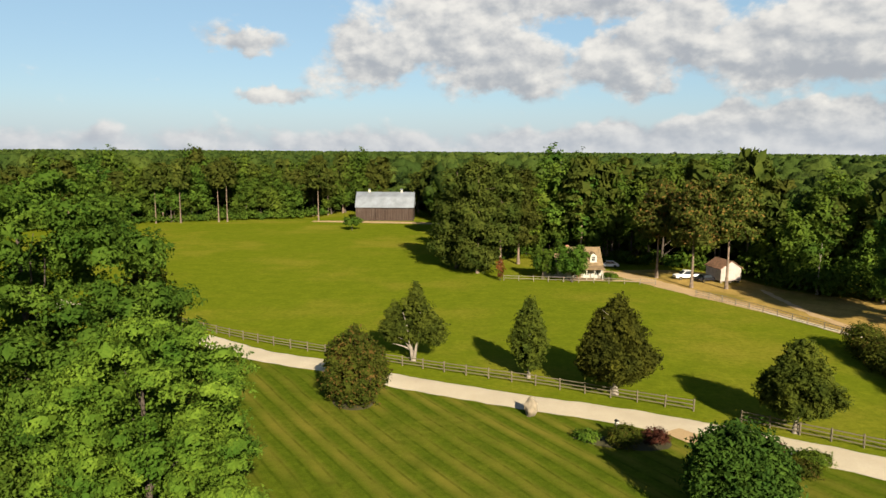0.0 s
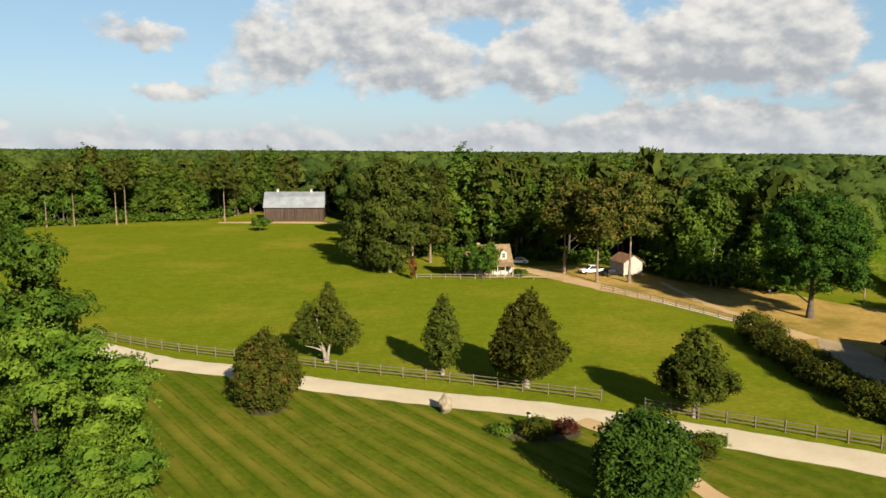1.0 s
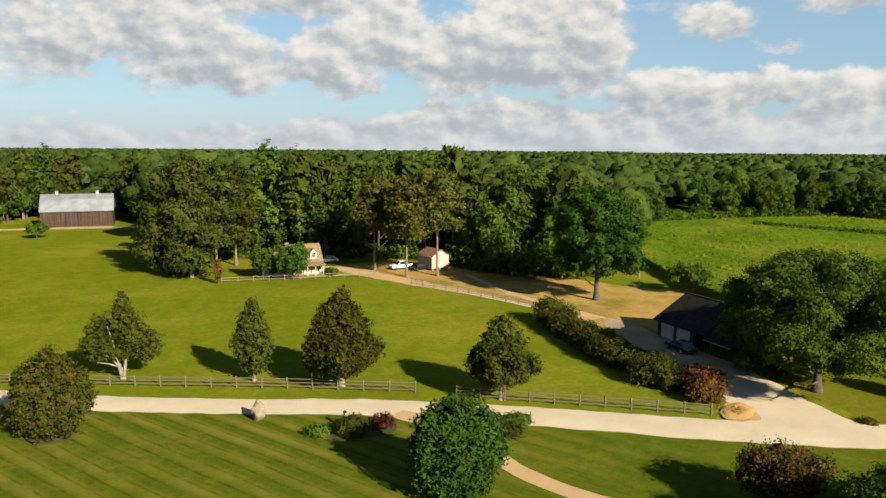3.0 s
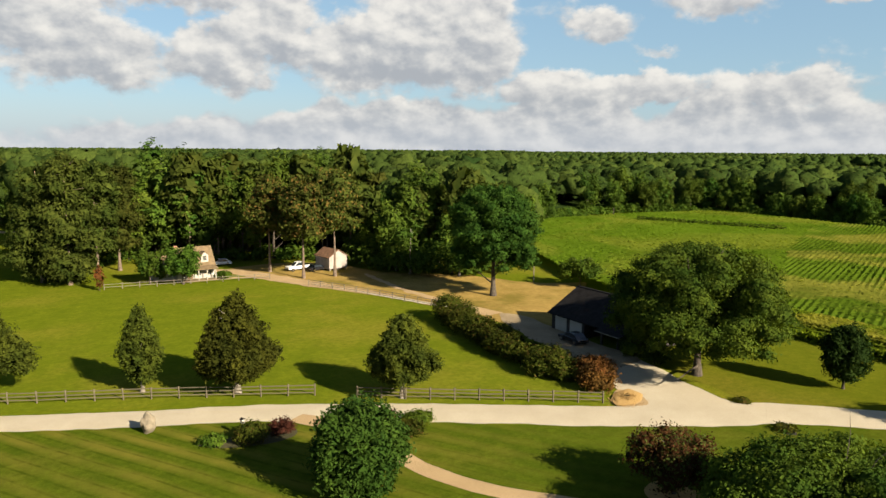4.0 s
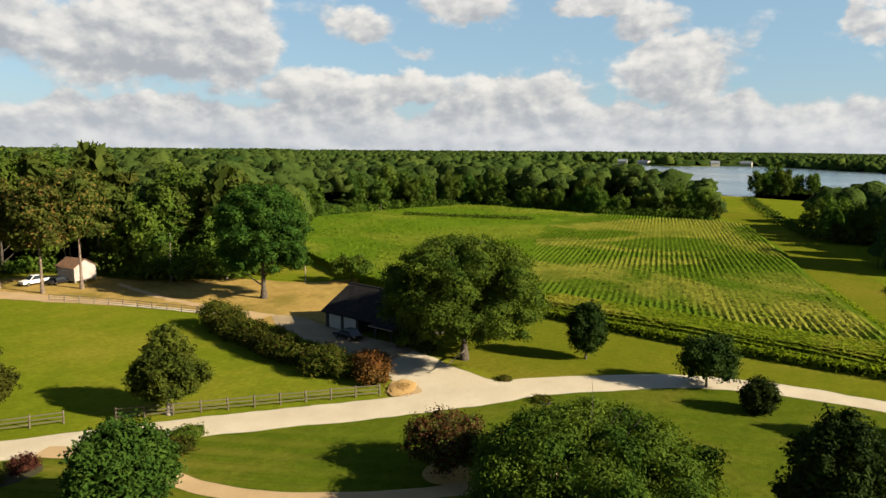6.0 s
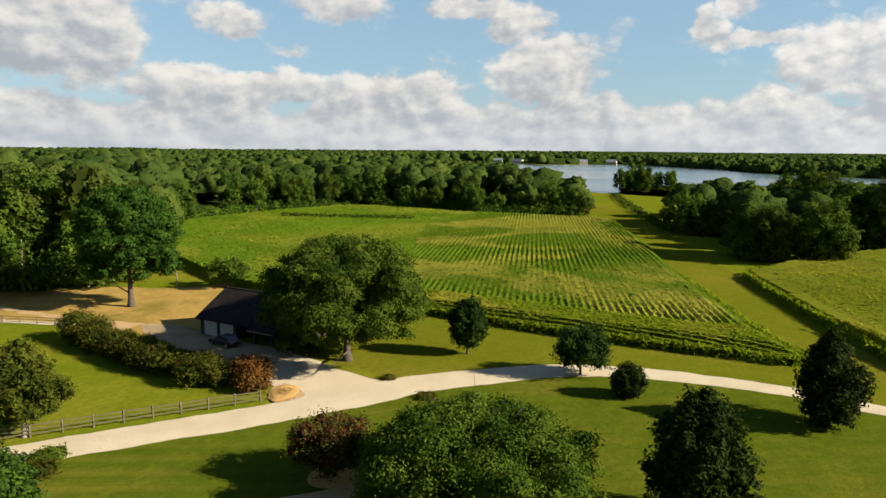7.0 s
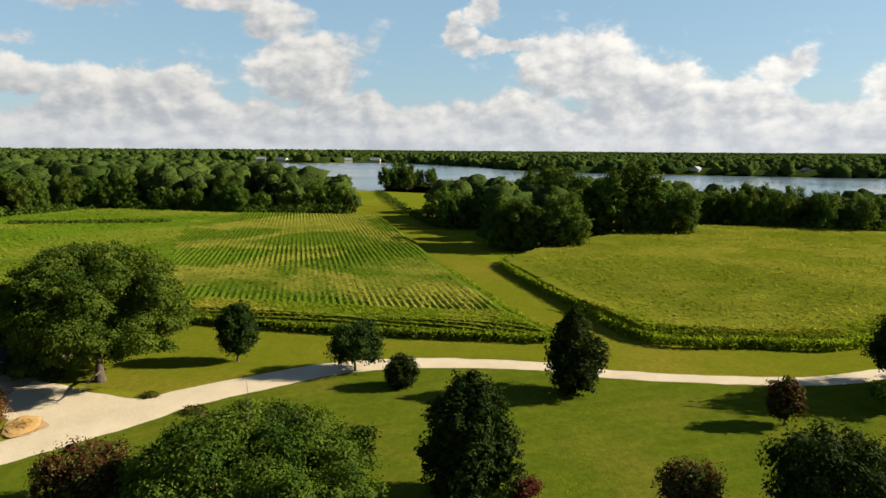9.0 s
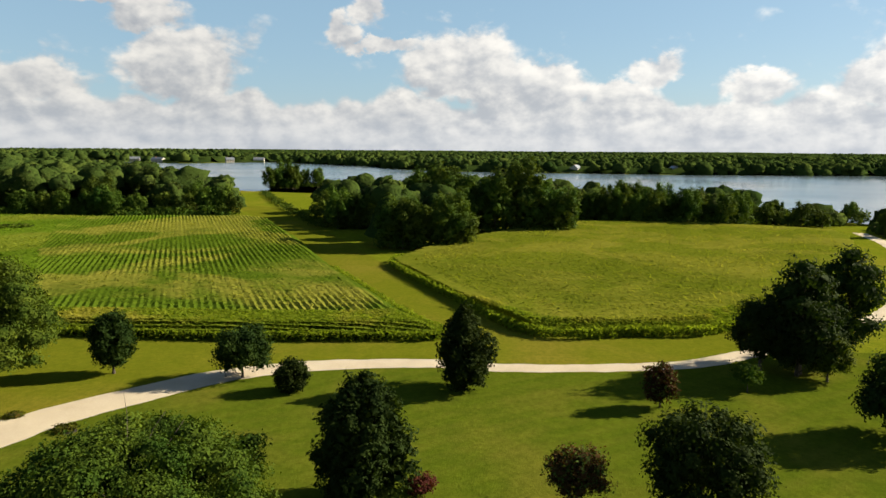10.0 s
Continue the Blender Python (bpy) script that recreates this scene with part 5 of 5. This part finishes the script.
shrub("red_shrub", 19.3, 59.7, 2.3, 1.4, "leaf_purple", "small purple-red shrub in the lawn bed", 61)
shrub("red_shrub", 28.8, 57.2, 2.1, 1.2, "leaf_purple", "small purple-red shrub near the garden path", 62)
shrub("red_shrub", 50.0, 3.1, 2.4, 1.4, "leaf_purple", "low red-leaved shrub on the open lawn", 75)
shrub("green_shrub", 16.3, 59.6, 3.2, 1.7, "leaf_hedge", "loose green shrub in the lawn bed", 63)
shrub("green_shrub", 13.2, 60.6, 2.4, 0.8, "leaf_bright", "low pale green planting in the lawn bed", 64)
shrub("green_shrub", 29.4, 53.9, 3.0, 1.2, "leaf_hedge", "low green shrub beside the garden path", 65)
shrub("green_shrub", 31.5, 56.0, 3.2, 0.8, "leaf_bright", "low spreading planting beside the path", 66)
shrub("house_shrub", 34.2, 140.6, 3.4, 1.7, "leaf_mid", "clipped green bush beside the farmhouse porch", 67, 0.2)
shrub("garage_shrub", 66.2, 60.8, 4.8, 3.6, "leaf_dark", "dark shrubs growing against the garage", 72, 0.16)
shrub("garage_shrub", 65.6, 57.4, 3.6, 2.6, "leaf_dark", "dark shrubs in the shade of the oak", 73, 0.16)
shrub("weed_clump", 63.2, 43.4, 1.9, 0.32, "leaf_hedge", "pale weeds and cut stalks beside the lane", 74)
shrub("weed_clump", 60.2, 36.6, 2.2, 0.42, "leaf_hedge", "tuft of weeds round a drain hollow", 68)
shrub("dead_cedar", 11.6, 139.0, 1.6, 5.0, "leaf_russet", "rust-brown dead cedar at the fence corner", 69, 0.2, 0.6)
patch("drain_hollow", [(59.2, 36.0), (60.4, 36.9), (61.2, 36.3), (60.1, 35.3)], 0.03, "dark_wall", 0.15, "dark drain opening in the lawn", "drain", step=0.4)
patch("planting_bed", [(12, 61), (15, 61.2), (18, 60.6), (20.6, 60.2), (20, 58.6), (17, 58.2), (14, 59)], 0.03, "soil", 0.25, "mulched planting bed in the lawn", "bed", step=0.5)
patch("mulch_ring", [(41.3 + 2.2 * math.cos(i * 0.785), 33.5 + 2.2 * math.sin(i * 0.785)) for i in range(8)], 0.03, "straw", 0.3, "ring of mulch under the red maple", "bed", step=0.5)
patch("mulch_ring", [(-9.1 + 2.3 * math.cos(i * 0.785), 69.6 + 2.3 * math.sin(i * 0.785)) for i in range(8)], 0.03, "soil", 0.3, "bare soil under the magnolia", "bed", step=0.5)
bird = thing("bird_house", 16.0, 60.9, 0, 20, "white bird house on a thin post", "bird house")
box("pole", (0.09, 0.09, 1.4), (0, 0, -0.1), "fence_white", bird, bevel=0.01)
box("box", (0.28, 0.28, 0.34), (0, 0, 1.3), "white_paint", bird, bevel=0.01)
prism("roof", [(-0.22, 0), (0.22, 0), (0, 0.16)], 0.36, "dark_roof", bird, m=pose(0, 0, 1.64))

# ---------------------------------------------------------------- buildings
def gable_outline(w, eave, ridge):
    return [(-w / 2, 0), (w / 2, 0), (w / 2, eave), (0, ridge), (-w / 2, eave)]


def slab(name, a, b, length, thick, mat, parent, label=""):
    """A roof slope from a to b (points in x and z), drawn out along y."""
    (ax, az), (bx, bz) = a, b
    d = math.hypot(bx - ax, bz - az)
    nx, nz = -(bz - az) / d * thick, (bx - ax) / d * thick
    if nz < 0:
        nx, nz = -nx, -nz
    return prism(name, [(ax, az), (bx, bz), (bx + nx, bz + nz), (ax + nx, az + nz)], length, mat, parent, label)


def barn():
    b = thing("barn", -21.8, 264.6, 0, 90, "old dark-boarded tobacco barn with a pale metal gambrel roof", "barn")
    w, ln, eave, brk, ridge = 12.0, 21.4, 5.4, 8.7, 10.3
    prism("wall", [(-w / 2, 0), (w / 2, 0), (w / 2, eave), (w / 2 - 2.9, brk), (0, ridge - 0.1), (-w / 2 + 2.9, brk), (-w / 2, eave)], ln, "barn_wood", b)
    for s in (-1, 1):
        slab("lower_roof", (s * (w / 2 + 0.55), eave - 0.55), (s * (w / 2 - 2.9), brk), ln + 0.6, 0.12, "metal_roof", b, "bright galvanised metal roof slope")
        slab("upper_roof", (s * (w / 2 - 2.9), brk), (0.0, ridge), ln + 0.6, 0.12, "metal_roof", b, "grey galvanised metal roof slope")
    for y in (-6, 6.2):
        v = box("vent", (0.8, 0.8, 1.1), (0, y, ridge - 0.2), "white_paint", b, "white ridge vent", 0.04)
        prism("cap", [(-0.6, 0), (0.6, 0), (0, 0.35)], 1.0, "metal_roof", v, m=pose(0, 0, 1.1))
    box("door", (0.12, 2.4, 3.0), (-w / 2 - 0.03, 8.6, 0.1), "barn_wood", b, "boarded door", 0.02)
    for i in range(24):
        box("board", (0.05, 0.30, 4.7), (-w / 2 - 0.02, -10.2 + i * 0.88, 0.05), "barn_wood", b)


barn()


def shed():
    s = thing("shed", 57.3, 140.4, 0.45, 12, "small shed on piers with pale boards and a brown roof", "shed")
    w, ln = 4.6, 5.2
    prism("wall", gable_outline(w, 2.6, 4.0), ln, "shed_paint", s)
    for k in (-1, 1):
        slab("roof", (k * (w / 2 + 0.3), 2.42), (0, 4.02), ln + 0.5, 0.12, "brown_roof", s, "brown shingle roof slope")
    for x in (-2, 0, 2):
        for y in (-2.3, 0, 2.3):
            box("pier", (0.35, 0.35, 0.6), (x, y, -0.55), "stone", s)
    box("door", (1.1, 0.08, 1.95), (-0.6, -ln / 2 - 0.02, 0.05), "shed_paint", s, "plain boarded door", 0.01)
    for k in range(9):
        box("board", (0.06, 0.04, 2.7), (-2.2 + 0.55 * k, -ln / 2 - 0.015, 0.0), "shed_paint", s)


shed()


def window(parent, x, y, z, w, h, facing=0.0):
    f = box("window", (w, 0.1, h), (x, y, z), "white_paint", parent, "white window", 0.01, facing)
    p = box("pane", (w - 0.2, 0.04, h - 0.2), (0, -0.05, 0.1), "glass_dark", f)
    box("muntin", (0.05, 0.03, h - 0.2), (0, -0.075, 0.1), "white_paint", f)
    box("muntin", (w - 0.2, 0.03, 0.05), (0, -0.075, h / 2), "white_paint", f)
    return f


def house():
    h = thing("farmhouse", 28.9, 144.2, 0, 4, "white farmhouse with a tan shingle roof, dormers and a porch", "house")
    w, dp, eave, ridge = 7.2, 6.0, 2.7, 6.2
    body = prism("wall", gable_outline(dp, eave, ridge - 0.1), w, "white_paint", h, m=pose(0, 0, 0, 0, 0, 90))
    for k in (-1, 1):
        bm_r = slab("roof", (k * (dp / 2 + 0.4), eave - 0.42), (0, ridge), w + 0.6, 0.14, "cedar_roof", h, "tan shingle roof slope")
        bm_r.matrix_basis = pose(0, 0, 0, 0, 0, 90)
    for x in (-1.9, 1.9):
        d = prism("dormer", [(-0.7, 0), (0.7, 0), (0.7, 1.4), (0, 2.0), (-0.7, 1.4)], 1.8, "white_paint", h, "white roof dormer", pose(x, -1.7, 3.35))
        for k in (-1, 1):
            r = slab("dormer_roof", (k * 0.9, 1.3), (0, 2.08), 2.0, 0.08, "cedar_roof", d)
        window(d, 0, -0.92, 0.35, 0.8, 1.05)
    for x in (-2.5, 0.5, 2.5):
        window(h, x, -dp / 2 - 0.03, 0.8, 0.9, 1.4)
    box("door", (1.0, 0.1, 2.1), (-1.2, -dp / 2 - 0.03, 0.2), "brown_roof", h, "brown front door", 0.01)
    porch = box("porch_floor", (7.0, 1.9, 0.25), (0, -dp / 2 - 0.98, 0.0), "cedar_roof", h)
    for x in (-3.3, -1.65, 0, 1.65, 3.3):
        box("column", (0.18, 0.18, 2.05), (x, -dp / 2 - 1.75, 0.25), "white_paint", h, "white porch column", 0.02)
    pr = prism("porch_roof", [(-1.15, 0), (1.15, 0), (1.15, 0.16), (-1.15, 0.62)], 7.5, "cedar_roof", h, m=pose(0, -dp / 2 - 1.0, 2.28, 0, 0, 90) @ Matrix.Diagonal((-1, 1, 1, 1)))
    box("chimney", (0.7, 0.6, 1.6), (-2.9, 0.5, 5.0), "brick", h, "brick chimney", 0.02)
    wing = prism("wing", gable_outline(3.8, 2.4, 4.5), 3.6, "white_paint", h, "lower side wing", pose(-5.5, 1.4, 0, 0, 0, 90))
    for k in (-1, 1):
        slab("wing_roof", (k * 2.15, 2.2), (0, 4.6), 3.8, 0.12, "cedar_roof", wing)
    window(h, -5.5, -0.53, 0.8, 0.9, 1.2)


house()


def far_cottage(az, d, ln, turn):
    x, y = polar(az, d)
    c = thing("cottage", x, y, 0, turn, "pale cottage with a grey roof on the far river bank", "house", "cottages on the far bank")
    prism("wall", gable_outline(9, 5.2, 8.4), ln, "white_paint", c)
    for k in (-1, 1):
        slab("roof", (k * 5.0, 4.9), (0, 8.6), ln + 0.8, 0.2, "metal_roof", c, "grey roof slope")
        for q in (-0.3, 0.0, 0.3):
            box("window", (0.12, 1.3, 1.5), (k * 4.52, q * ln, 1.6), "glass_dark", c, "dark window")
    box("chimney", (0.9, 0.9, 2.0), (1.0, ln * 0.2, 7.6), "brick", c, "brick chimney")


for row in FAR_HOUSES:
    far_cottage(*row)


def garage():
    g = thing("garage", 71.2, 69.2, 0, 0, "long low garage with a dark shingle roof and white doors", "garage")
    w, ln, eave, ridge = 10.6, 15.6, 2.55, 5.6
    # walls, with an open bay at the front
    prism("gable_wall", gable_outline(w, eave, ridge - 0.1), 0.2, "dark_wall", g, m=pose(0, ln / 2 - 0.1, 0))
    prism("gable_wall", gable_outline(w, eave, ridge - 0.1), 0.2, "dark_wall", g, m=pose(0, -ln / 2 + 0.1, 0))
    box("back_wall", (0.2, ln - 0.4, eave), (w / 2 - 0.1, 0, 0), "dark_wall", g)
    box("inner_wall", (w - 0.6, 0.18, eave), (0, 1.0, 0), "dark_wall", g)
    fx = -w / 2 + 0.1
    for y, d in ((7.35, 0.5), (4.35, 0.45), (1.15, 0.5), (-2.4, 0.35), (-5.4, 0.35), (-7.4, 0.4)):
        box("pillar", (0.24, d, eave), (fx, y, 0), "dark_wall", g)
    box("lintel", (0.22, ln - 0.4, 0.35), (fx, 0, eave - 0.36), "dark_wall", g)
    for y in (5.85, 2.75):
        d = box("garage_door", (0.1, 2.5, 2.12), (fx - 0.03, y, 0.04), "white_paint", g, "white panelled garage door", 0.01)
        for k in range(4):
            box("panel", (0.03, 2.3, 0.42), (-0.06, 0, 0.08 + 0.51 * k), "white_paint", d)
    for k in (-1, 1):
        slab("roof", (k * (w / 2 + 0.55), eave - 0.3), (0, ridge), ln + 0.8, 0.16, "dark_roof", g, "dark shingle roof slope")
    box("ridge_cap", (0.4, ln + 0.8, 0.08), (0, 0, ridge + 0.1), "dark_roof", g)
    # lean-to canopy with a pale fascia
    slab("canopy", (-w / 2 - 1.5, 2.12), (-w / 2 - 0.1, 2.5), 4.6, 0.1, "dark_roof", g).matrix_basis = pose(0, -4.9, 0)
    box("fascia", (0.06, 4.6, 0.13), (-w / 2 - 1.53, -4.9, 2.08), "fence_white", g, "pale fascia board")


garage()
dish = thing("satellite_dish", 64.7, 56.6, 0, 70, "white satellite dish on a pole by the garage", "dish")
box("pole", (0.09, 0.09, 3.0), (0, 0, -0.1), "chrome", dish)
bm = bmesh.new()
bmesh.ops.create_uvsphere(bm, u_segments=20, v_segments=10, radius=0.7)
bmesh.ops.delete(bm, geom=[v for v in bm.verts if v.co.z > -0.32], context="VERTS")
bmesh.ops.solidify(bm, geom=list(bm.faces), thickness=0.03)
part("reflector", to_mesh("reflector", bm, "white_paint"), dish, m=pose(0, 0, 3.5, -65, 0, 0))


def car(name, x, y, turn, paint, label, kind="saloon"):
    c = thing(name, x, y, 0, turn, label, "car" if kind != "pickup" else "pickup truck")
    if kind == "pickup":
        ln, body = 5.7, [(-2.85, 0.45), (2.8, 0.45), (2.85, 0.95), (1.35, 1.12), (-2.85, 1.12)]
        cab = [(-0.95, 1.1), (1.5, 1.1), (0.75, 1.86), (-0.75, 1.86)]
        wheels = (1.85, -1.75)
    else:
        ln, body = 4.6, [(-2.3, 0.35), (2.3, 0.35), (2.3, 0.75), (1.2, 0.92), (-2.1, 0.95), (-2.3, 0.8)]
        cab = [(-1.9, 0.92), (1.15, 0.9), (0.35, 1.45), (-1.2, 1.45)]
        wheels = (1.45, -1.4)
    prism("body", body, 1.8, paint, c, bevel=0.05)
    cb = prism("cab", cab, 1.6, paint, c, bevel=0.06)
    inner = [(px * 0.86 + 0.03, pz * 0.93 + 0.09) for px, pz in cab]
    for s in (-1, 1):
        prism("side_window", inner, 0.03, "glass_dark", cb, m=pose(0, s * 0.795, 0))
    (x1, z1), (x2, z2) = cab[1], cab[2]
    prism("windscreen", [(x1 + 0.02, z1 + 0.08), (x2 + 0.06, z2 - 0.05), (x2 + 0.02, z2 - 0.05), (x1 - 0.02, z1 + 0.08)], 1.35, "glass_dark", cb)
    if kind == "pickup":
        box("bed", (1.75, 1.45, 0.03), (-1.9, 0, 1.115), "car_black", c, "dark open load bed")
    for wx in wheels:
        for s in (-1, 1):
            bm_w = bmesh.new()
            bmesh.ops.create_cone(bm_w, cap_ends=True, segments=18, radius1=0.37, radius2=0.37, depth=0.24)
            wl = part("wheel", to_mesh("wheel", bm_w, "rubber", 0.03), c, m=pose(wx, s * 0.82, 0.37, 90, 0, 0))
            bm_w = bmesh.new()
            bmesh.ops.create_cone(bm_w, cap_ends=True, segments=14, radius1=0.2, radius2=0.2, depth=0.26)
            part("rim", to_mesh("rim", bm_w, "chrome"), wl)
    for s in (-0.6, 0.6):
        box("headlight", (0.05, 0.35, 0.14), (ln / 2 - 0.02, s, 0.62 if kind != "pickup" else 0.75), "chrome", c)
        box("tail_light", (0.05, 0.25, 0.14), (-ln / 2 + 0.01, s, 0.62 if kind != "pickup" else 0.85), "brick", c)
    return c


car("pickup_truck", 50.6, 142.2, 188, "car_white", "white pickup truck parked beside the shed", "pickup")
car("car", 53.6, 139.6, 20, "car_black", "black car parked beside the shed")
car("car", 63.4, 69.6, 85, "car_black", "black car parked under the garage canopy")
car("car", 37.6, 156.5, 175, "car_white", "white car parked in the shade behind the farmhouse")


def undergrowth(name, a0, a1, depth, height, per_deg, leaf, mat, label, seed):
    """Bushes along the foot of the woods."""
    rng = np.random.default_rng(seed)
    k = int((a1 - a0) * per_deg)
    a = rng.uniform(a0, a1, k)
    d = np.interp(a, ea, ed) + rng.uniform(-1.5, depth, k)
    lump = np.array([noise.noise(Vector((v * 0.9, 0.3, seed))) for v in a])
    h = height * (0.75 + 0.7 * lump) * rng.uniform(0.6, 1.1, k)
    per = 24
    dirs = rng.normal(0, 1, (k, per, 3))
    dirs[:, :, 2] = np.abs(dirs[:, :, 2])
    dirs /= np.linalg.norm(dirs, axis=2)[:, :, None]
    base = np.stack([d * np.sin(np.radians(a)), d * np.cos(np.radians(a)), 0.25 * h], axis=1)
    c = base[:, None, :] + dirs * np.stack([0.55 * h, 0.55 * h, 0.75 * h], axis=1)[:, None, :] + rng.normal(0, 0.15, (k, per, 3))
    q = leaf_quads(c.reshape(-1, 3), dirs.reshape(-1, 3) * 1.3, leaf, rng)
    return tagged(new(name, quads_mesh(name, q, mat)), label, "undergrowth", kind="stuff")


undergrowth("undergrowth", -34, -9.5, 6, 4.5, 22, 0.5, "leaf_woods", "leafy bushes along the foot of the woods", 91)
undergrowth("undergrowth", -3, 21, 9, 3.6, 9, 0.45, "leaf_mid", "shaded bushes under the pines", 92)
undergrowth("undergrowth", 23.9, 38, 7, 8.0, 38, 0.42, "leaf_green", "lush green bushes at the edge of the yard", 93)
undergrowth("undergrowth", 38, 71.3, 6, 4.5, 22, 0.55, "leaf_mid", "bushes along the far side of the field", 94)

for a0, a1, d0, d1 in BANDS:
    rng = np.random.default_rng(int(a0 * 10))
    k = int((a1 - a0) * 16)
    a, d, h = rng.uniform(a0, a1, k), d0 + rng.uniform(-1, 10, k), rng.uniform(2.5, 6.5, k)
    dirs = rng.normal(0, 1, (k, 24, 3))
    dirs[:, :, 2] = np.abs(dirs[:, :, 2])
    dirs /= np.linalg.norm(dirs, axis=2)[:, :, None]
    c = np.stack([d * np.sin(np.radians(a)), d * np.cos(np.radians(a)), 0.2 * h], axis=1)[:, None, :] + dirs * np.stack([0.6 * h, 0.6 * h, 0.75 * h], axis=1)[:, None, :]
    tagged(new("undergrowth", quads_mesh("undergrowth", leaf_quads(c.reshape(-1, 3), dirs.reshape(-1, 3) * 1.3, 0.6, rng), "leaf_mid")), "bushes along the foot of the dark wood", "undergrowth", kind="stuff")

# ---------------------------------------------------------------- single trunks and poles at the edge of the woods
for x, y, h, sd in [(-93.0, 246.0, 22, 101), (-101.0, 244.0, 20, 102), (-81.0, 250.5, 21, 103), (-78.0, 251.0, 22, 104), (-46.5, 259.0, 21, 105)]:
    wd, lv = pine_meshes(h, 8.0, h * 0.62, np.random.default_rng(sd), "leaf_pine", 0.5, 0.7, r=0.22)
    tree(x, y, wd, lv, "pine_tree", "tall pine with a pale bare trunk before the dark woods", "pine")
for x, y, h, sd in [(77.0, 119.5, 13.0, 106), (69.5, 127.0, 9.5, 107)]:
    snag = thing("dead_tree", x, y, 0, 0, "pale dead tree trunk at the edge of the woods", "tree")
    part("trunk", wood_mesh("trunk", h, 0.22, [(h * 0.5, 1.6, 40), (h * 0.7, 1.2, 45), (h * 0.85, 0.9, 50)], "bark_pale", np.random.default_rng(sd), 0.05), snag)
pole = thing("pole", 86.1, 106.5, 0, 0, "slim wooden pole at the edge of the field", "pole")
box("shaft", (0.16, 0.16, 4.6), (0, 0, -0.2), "bark_pale", pole, bevel=0.02)
box("crossarm", (0.7, 0.08, 0.1), (0, 0, 4.1), "bark_pale", pole)
